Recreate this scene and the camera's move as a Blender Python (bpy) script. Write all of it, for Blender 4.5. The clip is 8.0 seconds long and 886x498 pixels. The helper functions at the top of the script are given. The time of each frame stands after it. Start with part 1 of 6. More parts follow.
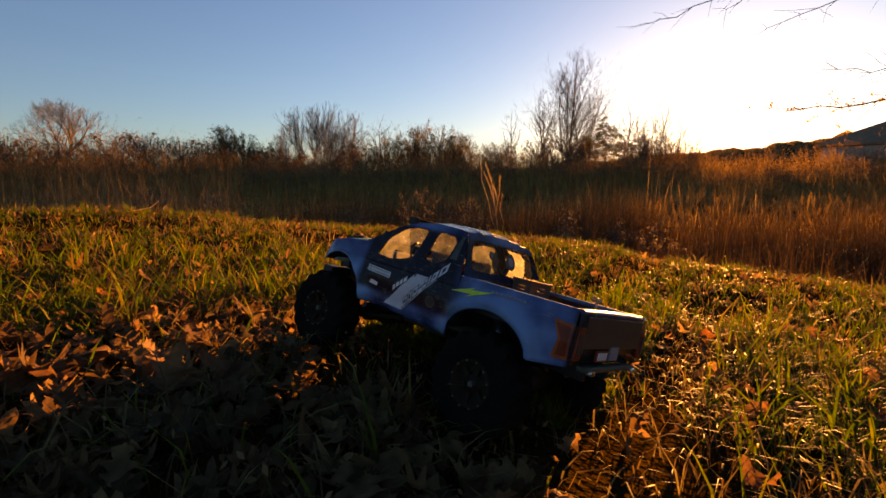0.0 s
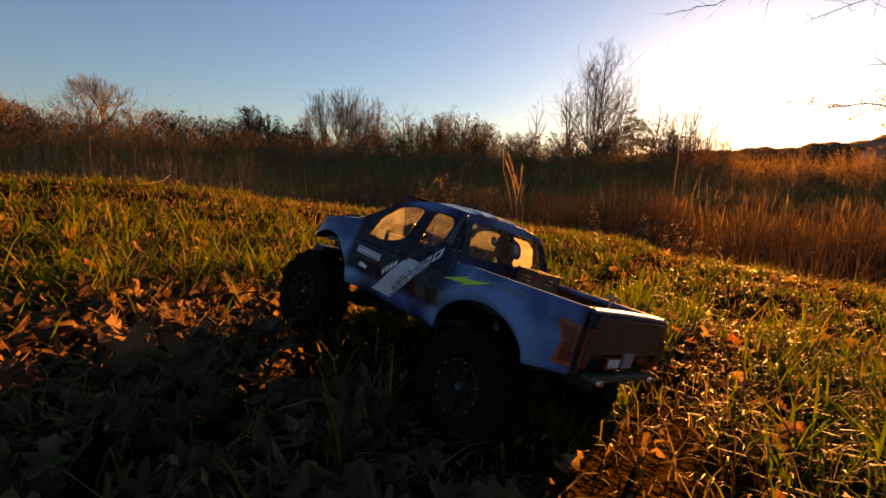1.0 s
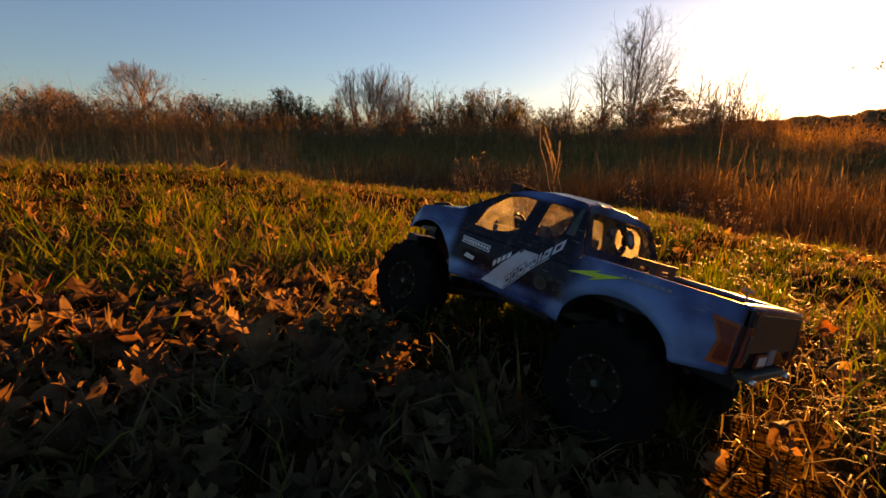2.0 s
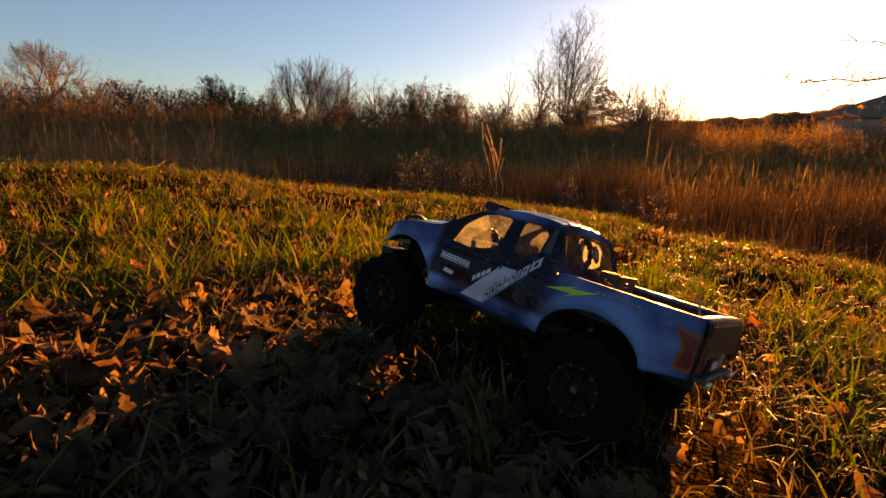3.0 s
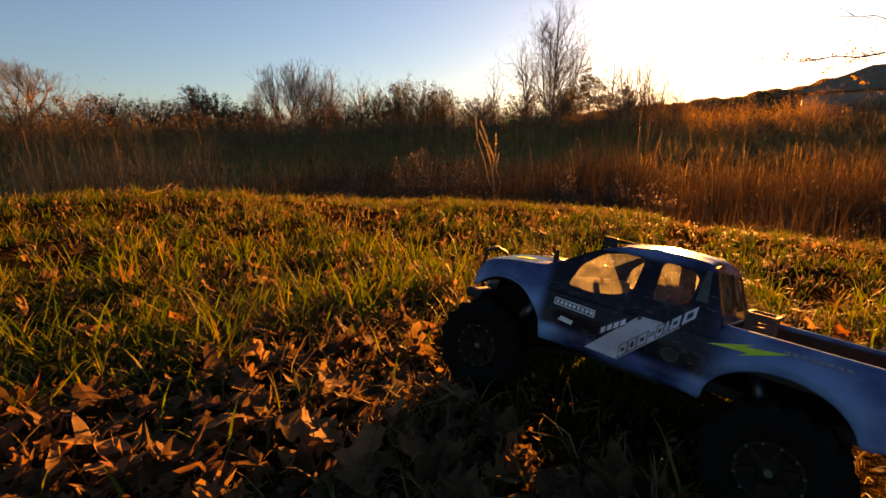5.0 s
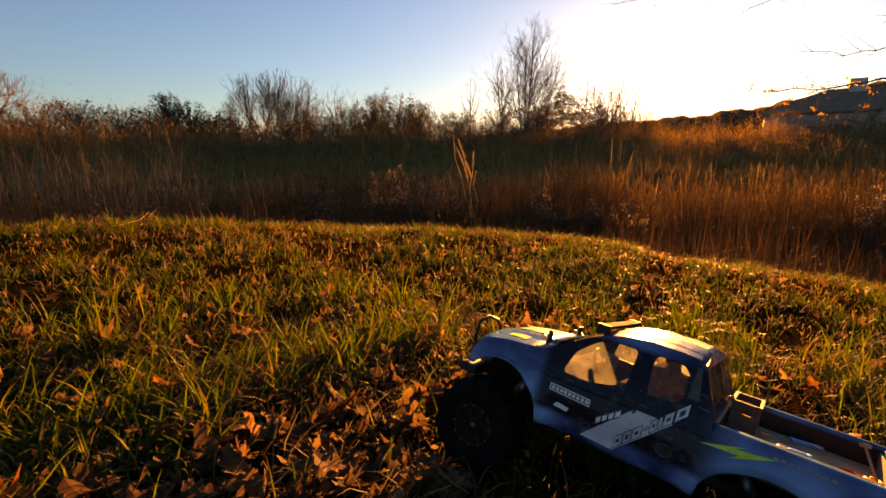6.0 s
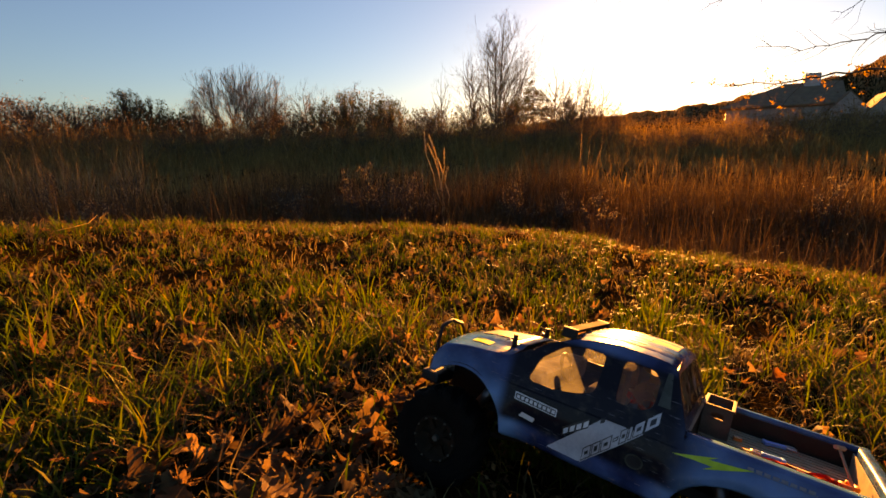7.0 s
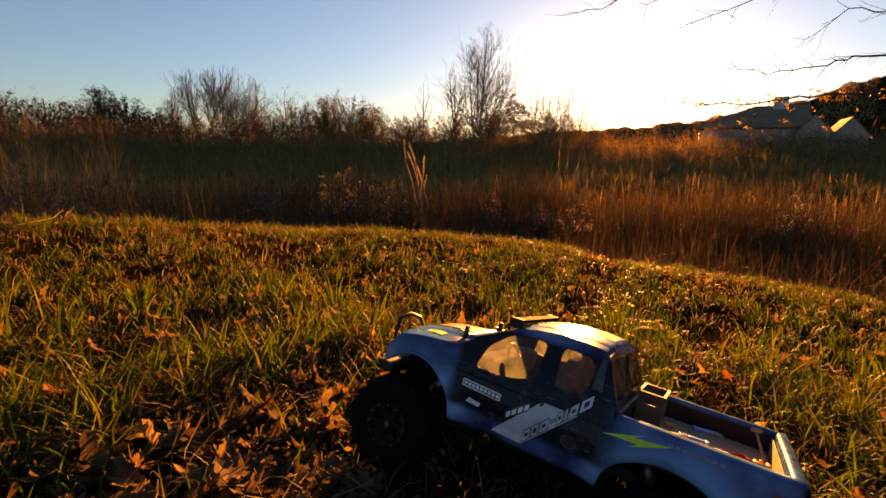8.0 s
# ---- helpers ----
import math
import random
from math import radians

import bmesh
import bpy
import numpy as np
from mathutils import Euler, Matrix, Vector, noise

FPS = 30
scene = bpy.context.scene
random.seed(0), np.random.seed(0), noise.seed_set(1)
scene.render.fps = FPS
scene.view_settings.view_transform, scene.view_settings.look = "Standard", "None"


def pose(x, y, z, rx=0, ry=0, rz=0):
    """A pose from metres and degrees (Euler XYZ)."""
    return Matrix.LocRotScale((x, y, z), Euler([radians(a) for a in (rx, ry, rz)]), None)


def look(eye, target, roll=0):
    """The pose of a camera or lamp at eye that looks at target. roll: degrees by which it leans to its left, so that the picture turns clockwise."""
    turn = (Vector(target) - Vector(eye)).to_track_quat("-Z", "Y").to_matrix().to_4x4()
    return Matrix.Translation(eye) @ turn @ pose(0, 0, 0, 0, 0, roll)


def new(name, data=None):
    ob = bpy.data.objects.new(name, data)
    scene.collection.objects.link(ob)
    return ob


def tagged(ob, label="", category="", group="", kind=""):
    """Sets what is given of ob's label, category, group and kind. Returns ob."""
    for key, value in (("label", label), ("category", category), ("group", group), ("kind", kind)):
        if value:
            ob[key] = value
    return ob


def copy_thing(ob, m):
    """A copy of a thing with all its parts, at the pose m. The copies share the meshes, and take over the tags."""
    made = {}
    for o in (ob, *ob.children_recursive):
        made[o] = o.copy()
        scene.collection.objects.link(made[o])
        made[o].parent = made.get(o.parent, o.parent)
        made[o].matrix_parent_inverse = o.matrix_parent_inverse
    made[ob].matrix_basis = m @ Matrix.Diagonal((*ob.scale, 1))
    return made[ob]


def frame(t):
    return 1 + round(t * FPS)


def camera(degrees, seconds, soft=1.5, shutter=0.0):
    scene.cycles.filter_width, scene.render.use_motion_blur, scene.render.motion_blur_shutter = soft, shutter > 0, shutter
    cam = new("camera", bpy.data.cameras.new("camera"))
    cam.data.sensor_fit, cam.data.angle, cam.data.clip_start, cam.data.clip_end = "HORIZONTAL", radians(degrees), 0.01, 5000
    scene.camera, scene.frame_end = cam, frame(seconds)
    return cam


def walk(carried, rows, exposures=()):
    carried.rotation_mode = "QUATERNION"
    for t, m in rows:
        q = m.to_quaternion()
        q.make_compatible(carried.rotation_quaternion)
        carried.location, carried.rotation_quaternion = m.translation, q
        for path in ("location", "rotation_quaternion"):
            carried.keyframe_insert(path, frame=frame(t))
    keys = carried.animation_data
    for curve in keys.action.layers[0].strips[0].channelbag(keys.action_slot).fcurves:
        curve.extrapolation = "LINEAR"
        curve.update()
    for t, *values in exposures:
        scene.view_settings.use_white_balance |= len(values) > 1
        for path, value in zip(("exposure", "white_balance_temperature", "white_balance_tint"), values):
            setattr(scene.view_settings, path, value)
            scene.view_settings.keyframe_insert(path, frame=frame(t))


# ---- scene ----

# ------------------------------------------------------------------ camera
cam = camera(85.85, 8.0, soft=1.6)
walk(cam, [
    (0, pose(0.0000, 0.0004, 0.0083, 82.24, 0.48, -0.03)),
    (0.5, pose(0.0289, 0.0472, 0.0155, 82.29, 1.12, 0.78)),
    (1, pose(0.0267, 0.0696, -0.0077, 80.80, -1.72, 2.60)),
    (1.5, pose(-0.0194, 0.0746, -0.0135, 78.53, -1.07, 5.32)),
    (1.7, pose(-0.0409, 0.0762, -0.0033, 78.11, -0.63, 6.51)),
    (2.8, pose(-0.1127, 0.0510, 0.0132, 78.25, -0.88, 1.33)),
    (3, pose(-0.1161, 0.0481, 0.0357, 77.59, -1.37, -0.75)),
    (3.5, pose(-0.1390, 0.0389, 0.0544, 78.30, -0.97, -3.25)),
    (4, pose(-0.1787, 0.1368, 0.0423, 78.58, -0.37, -3.79)),
    (4.5, pose(-0.2164, 0.1453, 0.0646, 77.26, 1.38, -2.74)),
    (4.7, pose(-0.2309, 0.1505, 0.0627, 77.13, 1.91, -2.13)),
    (5.8, pose(-0.2740, 0.1512, 0.1576, 77.92, 0.90, -4.27)),
    (6, pose(-0.2740, 0.1622, 0.1642, 78.50, 0.81, -5.10)),
    (6.5, pose(-0.2580, 0.1932, 0.1583, 79.77, 2.36, -7.62)),
    (7, pose(-0.2484, 0.2025, 0.1614, 77.99, 1.37, -8.39)),
    (7.5, pose(-0.2631, 0.1747, 0.1637, 77.47, 0.88, -9.00)),
    (8, pose(-0.2250, 0.1680, 0.1476, 79.06, -0.45, -10.60)),
], exposures=[(0.0, 2.50, 14600, 37), (1.5, 2.46, 15400, 37), (3.0, 2.64, 16800, 38), (6.5, 2.56, 16300, 37), (8.0, 2.52, 15900, 36)])

# ------------------------------------------------------------------ sky and sun
SUN_AZ, SUN_EL = 30.0, 5.4
SUN_DIR = Vector((math.sin(radians(SUN_AZ)) * math.cos(radians(SUN_EL)),
                  math.cos(radians(SUN_AZ)) * math.cos(radians(SUN_EL)), math.sin(radians(SUN_EL))))
world = bpy.data.worlds.new("evening_sky")
scene.world = world
world.use_nodes = True
wn, wl = world.node_tree.nodes, world.node_tree.links
sky = wn.new("ShaderNodeTexSky")
sky.sky_type = "NISHITA"
sky.sun_disc = False
sky.sun_elevation = radians(SUN_EL)
sky.sun_rotation = radians(SUN_AZ)
sky.air_density, sky.dust_density, sky.ozone_density = 1.0, 0.5, 5.4
back = wn["Background"]
back.inputs["Strength"].default_value = 0.063
wl.new(sky.outputs["Color"], back.inputs["Color"])

sun_data = bpy.data.lights.new("sun", "SUN")
sun_data.energy, sun_data.angle, sun_data.color = 5.0, radians(0.5), (1.0, 0.515, 0.158)
sun = new("sun", sun_data)
sun.matrix_world = look(SUN_DIR * 60, (0, 0, 0))


# ------------------------------------------------------------------ materials
def node_mat(name, rough=0.7, metal=0.0):
    m = bpy.data.materials.new(name)
    m.use_nodes = True
    n, l = m.node_tree.nodes, m.node_tree.links
    b = n["Principled BSDF"]
    b.inputs["Roughness"].default_value, b.inputs["Metallic"].default_value = rough, metal
    return m, n, l, b


def ramp(n, stops):
    r = n.new("ShaderNodeValToRGB")
    e = r.color_ramp.elements
    while len(e) < len(stops):
        e.new(0.5)
    for el, (p, c) in zip(e, stops):
        el.position, el.color = p, (*c, 1)
    return r


def surface(name, stops, rough=0.7, metal=0.0, scale=30.0, fine=240.0, bump=0.2, dist=0.001, coat=0.0, source="noise"):
    """Noise-mottled surface: colour from a ramp, roughness and bump from two scales of noise."""
    m, n, l, b = node_mat(name, rough, metal)
    tc = n.new("ShaderNodeTexCoord")
    a, c = n.new("ShaderNodeTexNoise"), n.new("ShaderNodeTexNoise")
    a.inputs["Scale"].default_value, a.inputs["Detail"].default_value = scale, 5
    c.inputs["Scale"].default_value, c.inputs["Detail"].default_value = fine, 3
    l.new(tc.outputs["Object"], a.inputs["Vector"])
    l.new(tc.outputs["Object"], c.inputs["Vector"])
    r = ramp(n, stops)
    mix = n.new("ShaderNodeMath")
    mix.operation = "MULTIPLY_ADD"
    mix.inputs[1].default_value, mix.inputs[2].default_value = 0.35, -0.17
    l.new(c.outputs["Fac"], mix.inputs[0])
    add = n.new("ShaderNodeMath")
    l.new(a.outputs["Fac"], add.inputs[0])
    l.new(mix.outputs[0], add.inputs[1])
    l.new(add.outputs[0], r.inputs["Fac"])
    l.new(r.outputs["Color"], b.inputs["Base Color"])
    mr = n.new("ShaderNodeMapRange")
    mr.inputs["To Min"].default_value, mr.inputs["To Max"].default_value = max(rough - 0.12, 0.03), min(rough + 0.15, 1)
    l.new(a.outputs["Fac"], mr.inputs["Value"])
    l.new(mr.outputs["Result"], b.inputs["Roughness"])
    bp = n.new("ShaderNodeBump")
    bp.inputs["Strength"].default_value, bp.inputs["Distance"].default_value = bump, dist
    l.new(c.outputs["Fac"], bp.inputs["Height"])
    l.new(bp.outputs["Normal"], b.inputs["Normal"])
    b.inputs["Coat Weight"].default_value = coat
    return m


def blade_mat(name, stops, through_share=0.45, rough=0.45, per="island", along=None, gloss=0.4):
    """Leafy matter: colour varied piece by piece, lets light through."""
    m, n, l, b = node_mat(name, rough)
    b.inputs["Specular IOR Level"].default_value = gloss
    r = ramp(n, stops)
    if per == "island":
        g = n.new("ShaderNodeNewGeometry")
        l.new(g.outputs["Random Per Island"], r.inputs["Fac"])
    else:
        g = n.new("ShaderNodeObjectInfo")
        l.new(g.outputs["Random"], r.inputs["Fac"])
    tc, no = n.new("ShaderNodeTexCoord"), n.new("ShaderNodeTexNoise")
    no.inputs["Scale"].default_value, no.inputs["Detail"].default_value = along or 60, 4
    l.new(tc.outputs["Object"], no.inputs["Vector"])
    hs = n.new("ShaderNodeHueSaturation")
    mr = n.new("ShaderNodeMapRange")
    mr.inputs["From Min"].default_value, mr.inputs["From Max"].default_value = 0.3, 0.7
    mr.inputs["To Min"].default_value, mr.inputs["To Max"].default_value = 0.6, 1.35
    l.new(no.outputs["Fac"], mr.inputs["Value"])
    l.new(mr.outputs["Result"], hs.inputs["Value"])
    l.new(r.outputs["Color"], hs.inputs["Color"])
    l.new(hs.outputs["Color"], b.inputs["Base Color"])
    tr = n.new("ShaderNodeBsdfTranslucent")
    l.new(hs.outputs["Color"], tr.inputs["Color"])
    mx = n.new("ShaderNodeMixShader")
    mx.inputs["Fac"].default_value = through_share
    l.new(b.outputs["BSDF"], mx.inputs[1])
    l.new(tr.outputs["BSDF"], mx.inputs[2])
    l.new(mx.outputs["Shader"], n["Material Output"].inputs["Surface"])
    return m


M_soil = surface("soil", [(0.3, (0.012, 0.007, 0.003)), (0.55, (0.028, 0.016, 0.005)), (0.8, (0.05, 0.03, 0.009))], 0.95, scale=9, fine=90, bump=0.8, dist=0.02)
M_soil.node_tree.nodes["Principled BSDF"].inputs["Specular IOR Level"].default_value = 0.0
M_grass = blade_mat("lawn_grass", [(0.0, (0.034, 0.068, 0.008)), (0.45, (0.066, 0.104, 0.011)), (0.75, (0.104, 0.122, 0.015)), (0.9, (0.15, 0.128, 0.026)), (1.0, (0.14, 0.088, 0.025))], 0.45, 0.55, gloss=0.06)
M_thatch = blade_mat("dead_grass", [(0.0, (0.22, 0.165, 0.068)), (0.35, (0.15, 0.107, 0.044)), (0.7, (0.115, 0.07, 0.03)), (1.0, (0.075, 0.044, 0.02))], 0.4, 0.6, gloss=0.1)
M_leaf = blade_mat("fallen_leaf", [(0.0, (0.060, 0.034, 0.018)), (0.3, (0.105, 0.060, 0.031)), (0.55, (0.14, 0.064, 0.030)), (0.82, (0.24, 0.15, 0.072)), (1.0, (0.15, 0.050, 0.020))], 0.52, 0.7, gloss=0.15, per="object", along=45)
M_leafbits = blade_mat("leaf_litter", [(0.0, (0.050, 0.029, 0.015)), (0.5, (0.13, 0.070, 0.032)), (1.0, (0.21, 0.125, 0.057))], 0.46, 0.8, gloss=0.1)
# near tall grass: the bank's shade is put into this darker colour
M_tallgrass_shaded = blade_mat("tall_dry_grass", [(0.0, (0.055, 0.030, 0.013)), (0.5, (0.085, 0.047, 0.020)), (0.85, (0.11, 0.064, 0.028)), (1.0, (0.18, 0.115, 0.052))], 0.18, 0.8, along=3, gloss=0.1)
M_brush = blade_mat("bare_brush", [(0.0, (0.13, 0.072, 0.034)), (0.6, (0.19, 0.108, 0.050)), (1.0, (0.26, 0.155, 0.075))], 0.35, 0.8, along=2, gloss=0.1)
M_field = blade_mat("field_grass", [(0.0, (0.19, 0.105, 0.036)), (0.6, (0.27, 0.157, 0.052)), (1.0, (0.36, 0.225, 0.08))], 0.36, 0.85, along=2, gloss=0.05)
M_reed = blade_mat("pale_reed", [(0.0, (0.16, 0.10, 0.05)), (0.6, (0.26, 0.165, 0.08)), (1.0, (0.40, 0.27, 0.14))], 0.35, 0.8, along=3, gloss=0.1)
M_plume = blade_mat("plume", [(0.0, (0.55, 0.38, 0.18)), (1.0, (0.68, 0.52, 0.28))], 0.55, 0.6)
M_seed = blade_mat("seed_fluff", [(0.0, (0.22, 0.15, 0.08)), (1.0, (0.34, 0.26, 0.15))], 0.5, 0.8)
M_needle = blade_mat("evergreen_leaf", [(0.0, (0.035, 0.04, 0.012)), (0.7, (0.06, 0.06, 0.018)), (1.0, (0.10, 0.065, 0.022))], 0.4, 0.6, along=4)
M_russet = blade_mat("russet_leaf", [(0.0, (0.11, 0.05, 0.024)), (1.0, (0.19, 0.095, 0.04))], 0.35, 0.7, along=4)
M_dryleaf = blade_mat("dry_shrub_leaf", [(0.0, (0.06, 0.037, 0.020)), (0.6, (0.10, 0.062, 0.032)), (1.0, (0.15, 0.098, 0.05))], 0.3, 0.8, along=3)
# lighter, light-passing brown that stands in for haze on the far hill
M_woods = blade_mat("far_woods", [(0.0, (0.17, 0.108, 0.055)), (1.0, (0.21, 0.135, 0.068))], 0.25, 0.9, along=0.1, gloss=0.0)
M_amber = blade_mat("amber_leaf", [(0.0, (0.30, 0.15, 0.035)), (1.0, (0.42, 0.24, 0.05))], 0.5, 0.6)
M_bark = surface("bark", [(0.3, (0.034, 0.025, 0.018)), (0.7, (0.078, 0.058, 0.043))], 0.9, scale=3, fine=30, bump=0.6, dist=0.02)
M_twig = surface("twig_bark", [(0.3, (0.05, 0.040, 0.033)), (0.7, (0.10, 0.080, 0.064))], 0.9, scale=3, fine=30, bump=0.4, dist=0.01)


# ------------------------------------------------------------------ builders
def link_mesh(name, bm, mat, parent=None, label="", smooth=False):
    me = bpy.data.meshes.new(name)
    bmesh.ops.recalc_face_normals(bm, faces=bm.faces)
    bm.to_mesh(me)
    bm.free()
    if smooth:
        me.polygons.foreach_set("use_smooth", [True] * len(me.polygons))
    for mm in (mat if isinstance(mat, (list, tuple)) else [mat]):
        me.materials.append(mm)
    ob = new(name, me)
    if parent is not None:
        ob.parent = parent
    if label:
        ob["label"] = label
    return ob


def part(name, bm, mat, parent, label="", smooth=False):
    return link_mesh(name, bm, mat, parent, label, smooth)


def np_mesh(name, verts, tris, mat, smooth=False):
    """One mesh from arrays of vertices and triangles."""
    me = bpy.data.meshes.new(name)
    me.vertices.add(len(verts))
    me.vertices.foreach_set("co", np.ascontiguousarray(verts, dtype=np.float32).ravel())
    k = len(tris)
    me.loops.add(3 * k)
    me.loops.foreach_set("vertex_index", np.ascontiguousarray(tris, dtype=np.int32).ravel())
    me.polygons.add(k)
    me.polygons.foreach_set("loop_start", np.arange(k, dtype=np.int32) * 3)
    me.polygons.foreach_set("loop_total", np.full(k, 3, dtype=np.int32))
    if smooth:
        me.polygons.foreach_set("use_smooth", np.ones(k, dtype=bool))
    me.materials.append(mat)
    me.update()
    me.validate()
    return me


def blades(base, phi, length, width, bend, rng, coarse=False):
    """Curved tapering blades: 7 vertices and 5 triangles each, or 5 and 3 where coarse."""
    k = len(base)
    s = np.array([0.0, 0.55, 1.0] if coarse else [0.0, 0.38, 0.74, 1.0])
    wd = np.array([0.8, 0.9, 0.0] if coarse else [0.75, 1.0, 0.62, 0.0])
    d = np.stack([np.cos(phi), np.sin(phi), np.zeros(k)], 1)
    tw = phi + np.pi / 2 + rng.normal(0, 0.5, k)
    side = np.stack([np.cos(tw), np.sin(tw), np.zeros(k)], 1)
    bb = np.where(np.abs(bend) < 1e-3, 1e-3, bend)
    m = len(s) - 1
    v = np.empty((k, 2 * m + 1, 3))
    for i in range(m + 1):
        # an arc that leans over by the angle 'bend' at its tip
        ang = bb * s[i]
        p = base + d * (length * (1 - np.cos(ang)) / bb)[:, None] + np.array([0, 0, 1.0]) * (length * np.sin(ang) / bb)[:, None]
        if i < m:
            v[:, 2 * i] = p - side * (width * wd[i] / 2)[:, None]
            v[:, 2 * i + 1] = p + side * (width * wd[i] / 2)[:, None]
        else:
            v[:, 2 * m] = p
    t = []
    for i in range(m - 1):
        t += [[2 * i, 2 * i + 1, 2 * i + 3], [2 * i, 2 * i + 3, 2 * i + 2]]
    t.append([2 * m - 2, 2 * m - 1, 2 * m])
    tris = (np.arange(k) * (2 * m + 1))[:, None, None] + np.array(t)[None]
    return v.reshape(-1, 3), tris.reshape(-1, 3)


def tubes(segs, sides=4):
    """Tapered tubes from rows of (start, end, r0, r1)."""
    a = np.array([s[0] for s in segs], dtype=float)
    b = np.array([s[1] for s in segs], dtype=float)
    r0 = np.array([s[2] for s in segs])[:, None]
    r1 = np.array([s[3] for s in segs])[:, None]
    d = b - a
    d /= np.linalg.norm(d, axis=1)[:, None] + 1e-9
    ref = np.where(np.abs(d[:, 2:3]) > 0.9, np.array([[1.0, 0, 0]]), np.array([[0, 0, 1.0]]))
    u = np.cross(d, ref)
    u /= np.linalg.norm(u, axis=1)[:, None]
    w = np.cross(d, u)
    k = len(a)
    v = np.empty((k, 2 * sides, 3))
    for i in range(sides):
        c, s_ = math.cos(2 * math.pi * i / sides), math.sin(2 * math.pi * i / sides)
        o = u * c + w * s_
        v[:, i] = a + o * r0
        v[:, sides + i] = b + o * r1
    t = []
    for i in range(sides):
        j = (i + 1) % sides
        t += [[i, j, sides + j], [i, sides + j, sides + i]]
    tris = (np.arange(k) * 2 * sides)[:, None, None] + np.array(t)[None]
    return v.reshape(-1, 3), tris.reshape(-1, 3)


def leaf_cloud(points, n, size, rng, spread):
    """Small flat leaves round given points."""
    pts = np.array(points)[rng.integers(0, len(points), n)] + rng.normal(0, spread, (n, 3))
    a, b = rng.normal(0, 1, (n, 3)), rng.normal(0, 1, (n, 3))
    a /= np.linalg.norm(a, axis=1)[:, None]
    b -= a * (a * b).sum(1)[:, None]
    b /= np.linalg.norm(b, axis=1)[:, None]
    s = size * rng.uniform(0.5, 1.5, n)[:, None]
    v = np.stack([pts - a * s, pts - b * s * 0.5, pts + a * s, pts + b * s * 0.5], 1).reshape(-1, 3)
    t = (np.arange(n) * 4)[:, None, None] + np.array([[0, 1, 2], [0, 2, 3]])[None]
    return v, t.reshape(-1, 3)


def smooth_step(a, b, x):
    t = np.clip((x - a) / (b - a), 0, 1)
    return t * t * (3 - 2 * t)


def polar(az, dist, z=0.0):
    return Vector((math.sin(radians(az)) * dist, math.cos(radians(az)) * dist, z))


# ------------------------------------------------------------------ ground
# The truck stands on the lawn, leaning with it: its axes and rear axle
T_F, T_L, T_U = Vector((-0.7123, 0.6956, 0.0931)), Vector((-0.6583, -0.7083, 0.2550)), Vector((0.2433, 0.1203, 0.9625))
T_O = Vector((0.1014, 0.5665, -0.2330))
TRUCK = Matrix(((T_F.x, T_L.x, T_U.x, T_O.x), (T_F.y, T_L.y, T_U.y, T_O.y), (T_F.z, T_L.z, T_U.z, T_O.z), (0, 0, 0, 1)))
TYRE_R = 0.058


def wave(x, y, s, k):
    return np.sin(x * s + k) * np.cos(y * s * 0.83 - 1.7 * k) + 0.5 * np.sin(x * s * 2.1 - y * s * 1.3 + 2.3 * k)


def ground_z(x, y):
    x, y = np.asarray(x, float), np.asarray(y, float)
    r = np.hypot(x, y - 0.3)
    az = np.degrees(np.arctan2(x, y))
    lawn = -0.302 - 0.1 * np.clip(x, -6, 6) + 0.010 * wave(x, y, 3.1, 0.4) + 0.004 * wave(x, y, 11.0, 1.1) + 0.034 * smooth_step(1.1, 2.6, r)
    cx, cy = T_O.x + T_F.x * 0.157, T_O.y + T_F.y * 0.157
    cz = T_O.z + T_F.z * 0.157 - T_U.z * (TYRE_R - 0.004)
    plane = cz - (T_U.x * (x - cx) + T_U.y * (y - cy)) / T_U.z
    w = np.exp(-(((x - cx) ** 2 + (y - cy) ** 2) / 0.30 ** 2))
    lawn = lawn * (1 - w) + plane * w
    # unseen mound added under the belly, sun side, to block the low sun
    u = (x - T_O.x) * T_F.x + (y - T_O.y) * T_F.y
    s = (x - T_O.x) * T_L.x + (y - T_O.y) * T_L.y
    lawn = lawn + 0.046 * np.exp(-((u - 0.155) / 0.10) ** 2 - ((s + 0.10) / 0.06) ** 2)
    far = np.interp(r, [0, 8, 12, 20, 35, 60, 120, 300, 3000], [-1.75, -1.75, -1.65, -1.4, -0.9, -0.3, 0.5, 1.5, 1.5])
    far = far + 0.12 * wave(x, y, 0.5, 2.0) * smooth_step(6, 12, r)
    hill = np.interp(az, [-180, -120, -60, 0, 24, 33, 39, 45, 50, 55, 62, 90, 130, 180],
                     [25, 10, 6, 8, 27, 32, 39, 50, 65, 86, 98, 112, 60, 25])
    far = far + hill * smooth_step(180, 620, r) * (1 + 0.04 * np.sin(az * 1.3) + 0.02 * np.sin(az * 3.7))
    m = smooth_step(2.15, 7.0, r + 0.12 * wave(x, y, 1.7, 0.9))
    return lawn * (1 - m) + far * m


rings = np.concatenate([[0.0], np.geomspace(0.06, 3600, 190)])
spokes = 300
ga = np.linspace(0, 2 * np.pi, spokes, endpoint=False)
gx = (rings[1:, None] * np.sin(ga)[None]).ravel()
gy = 0.45 + (rings[1:, None] * np.cos(ga)[None]).ravel()
gx, gy = np.concatenate([[0.0], gx]), np.concatenate([[0.45], gy])
gv = np.stack([gx, gy, ground_z(gx, gy)], 1)
gt = []
for j in range(spokes):
    gt.append([0, 1 + (j + 1) % spokes, 1 + j])
n_r = len(rings) - 1
ii, jj = np.meshgrid(np.arange(n_r - 1), np.arange(spokes), indexing="ij")
p0 = 1 + ii * spokes + jj
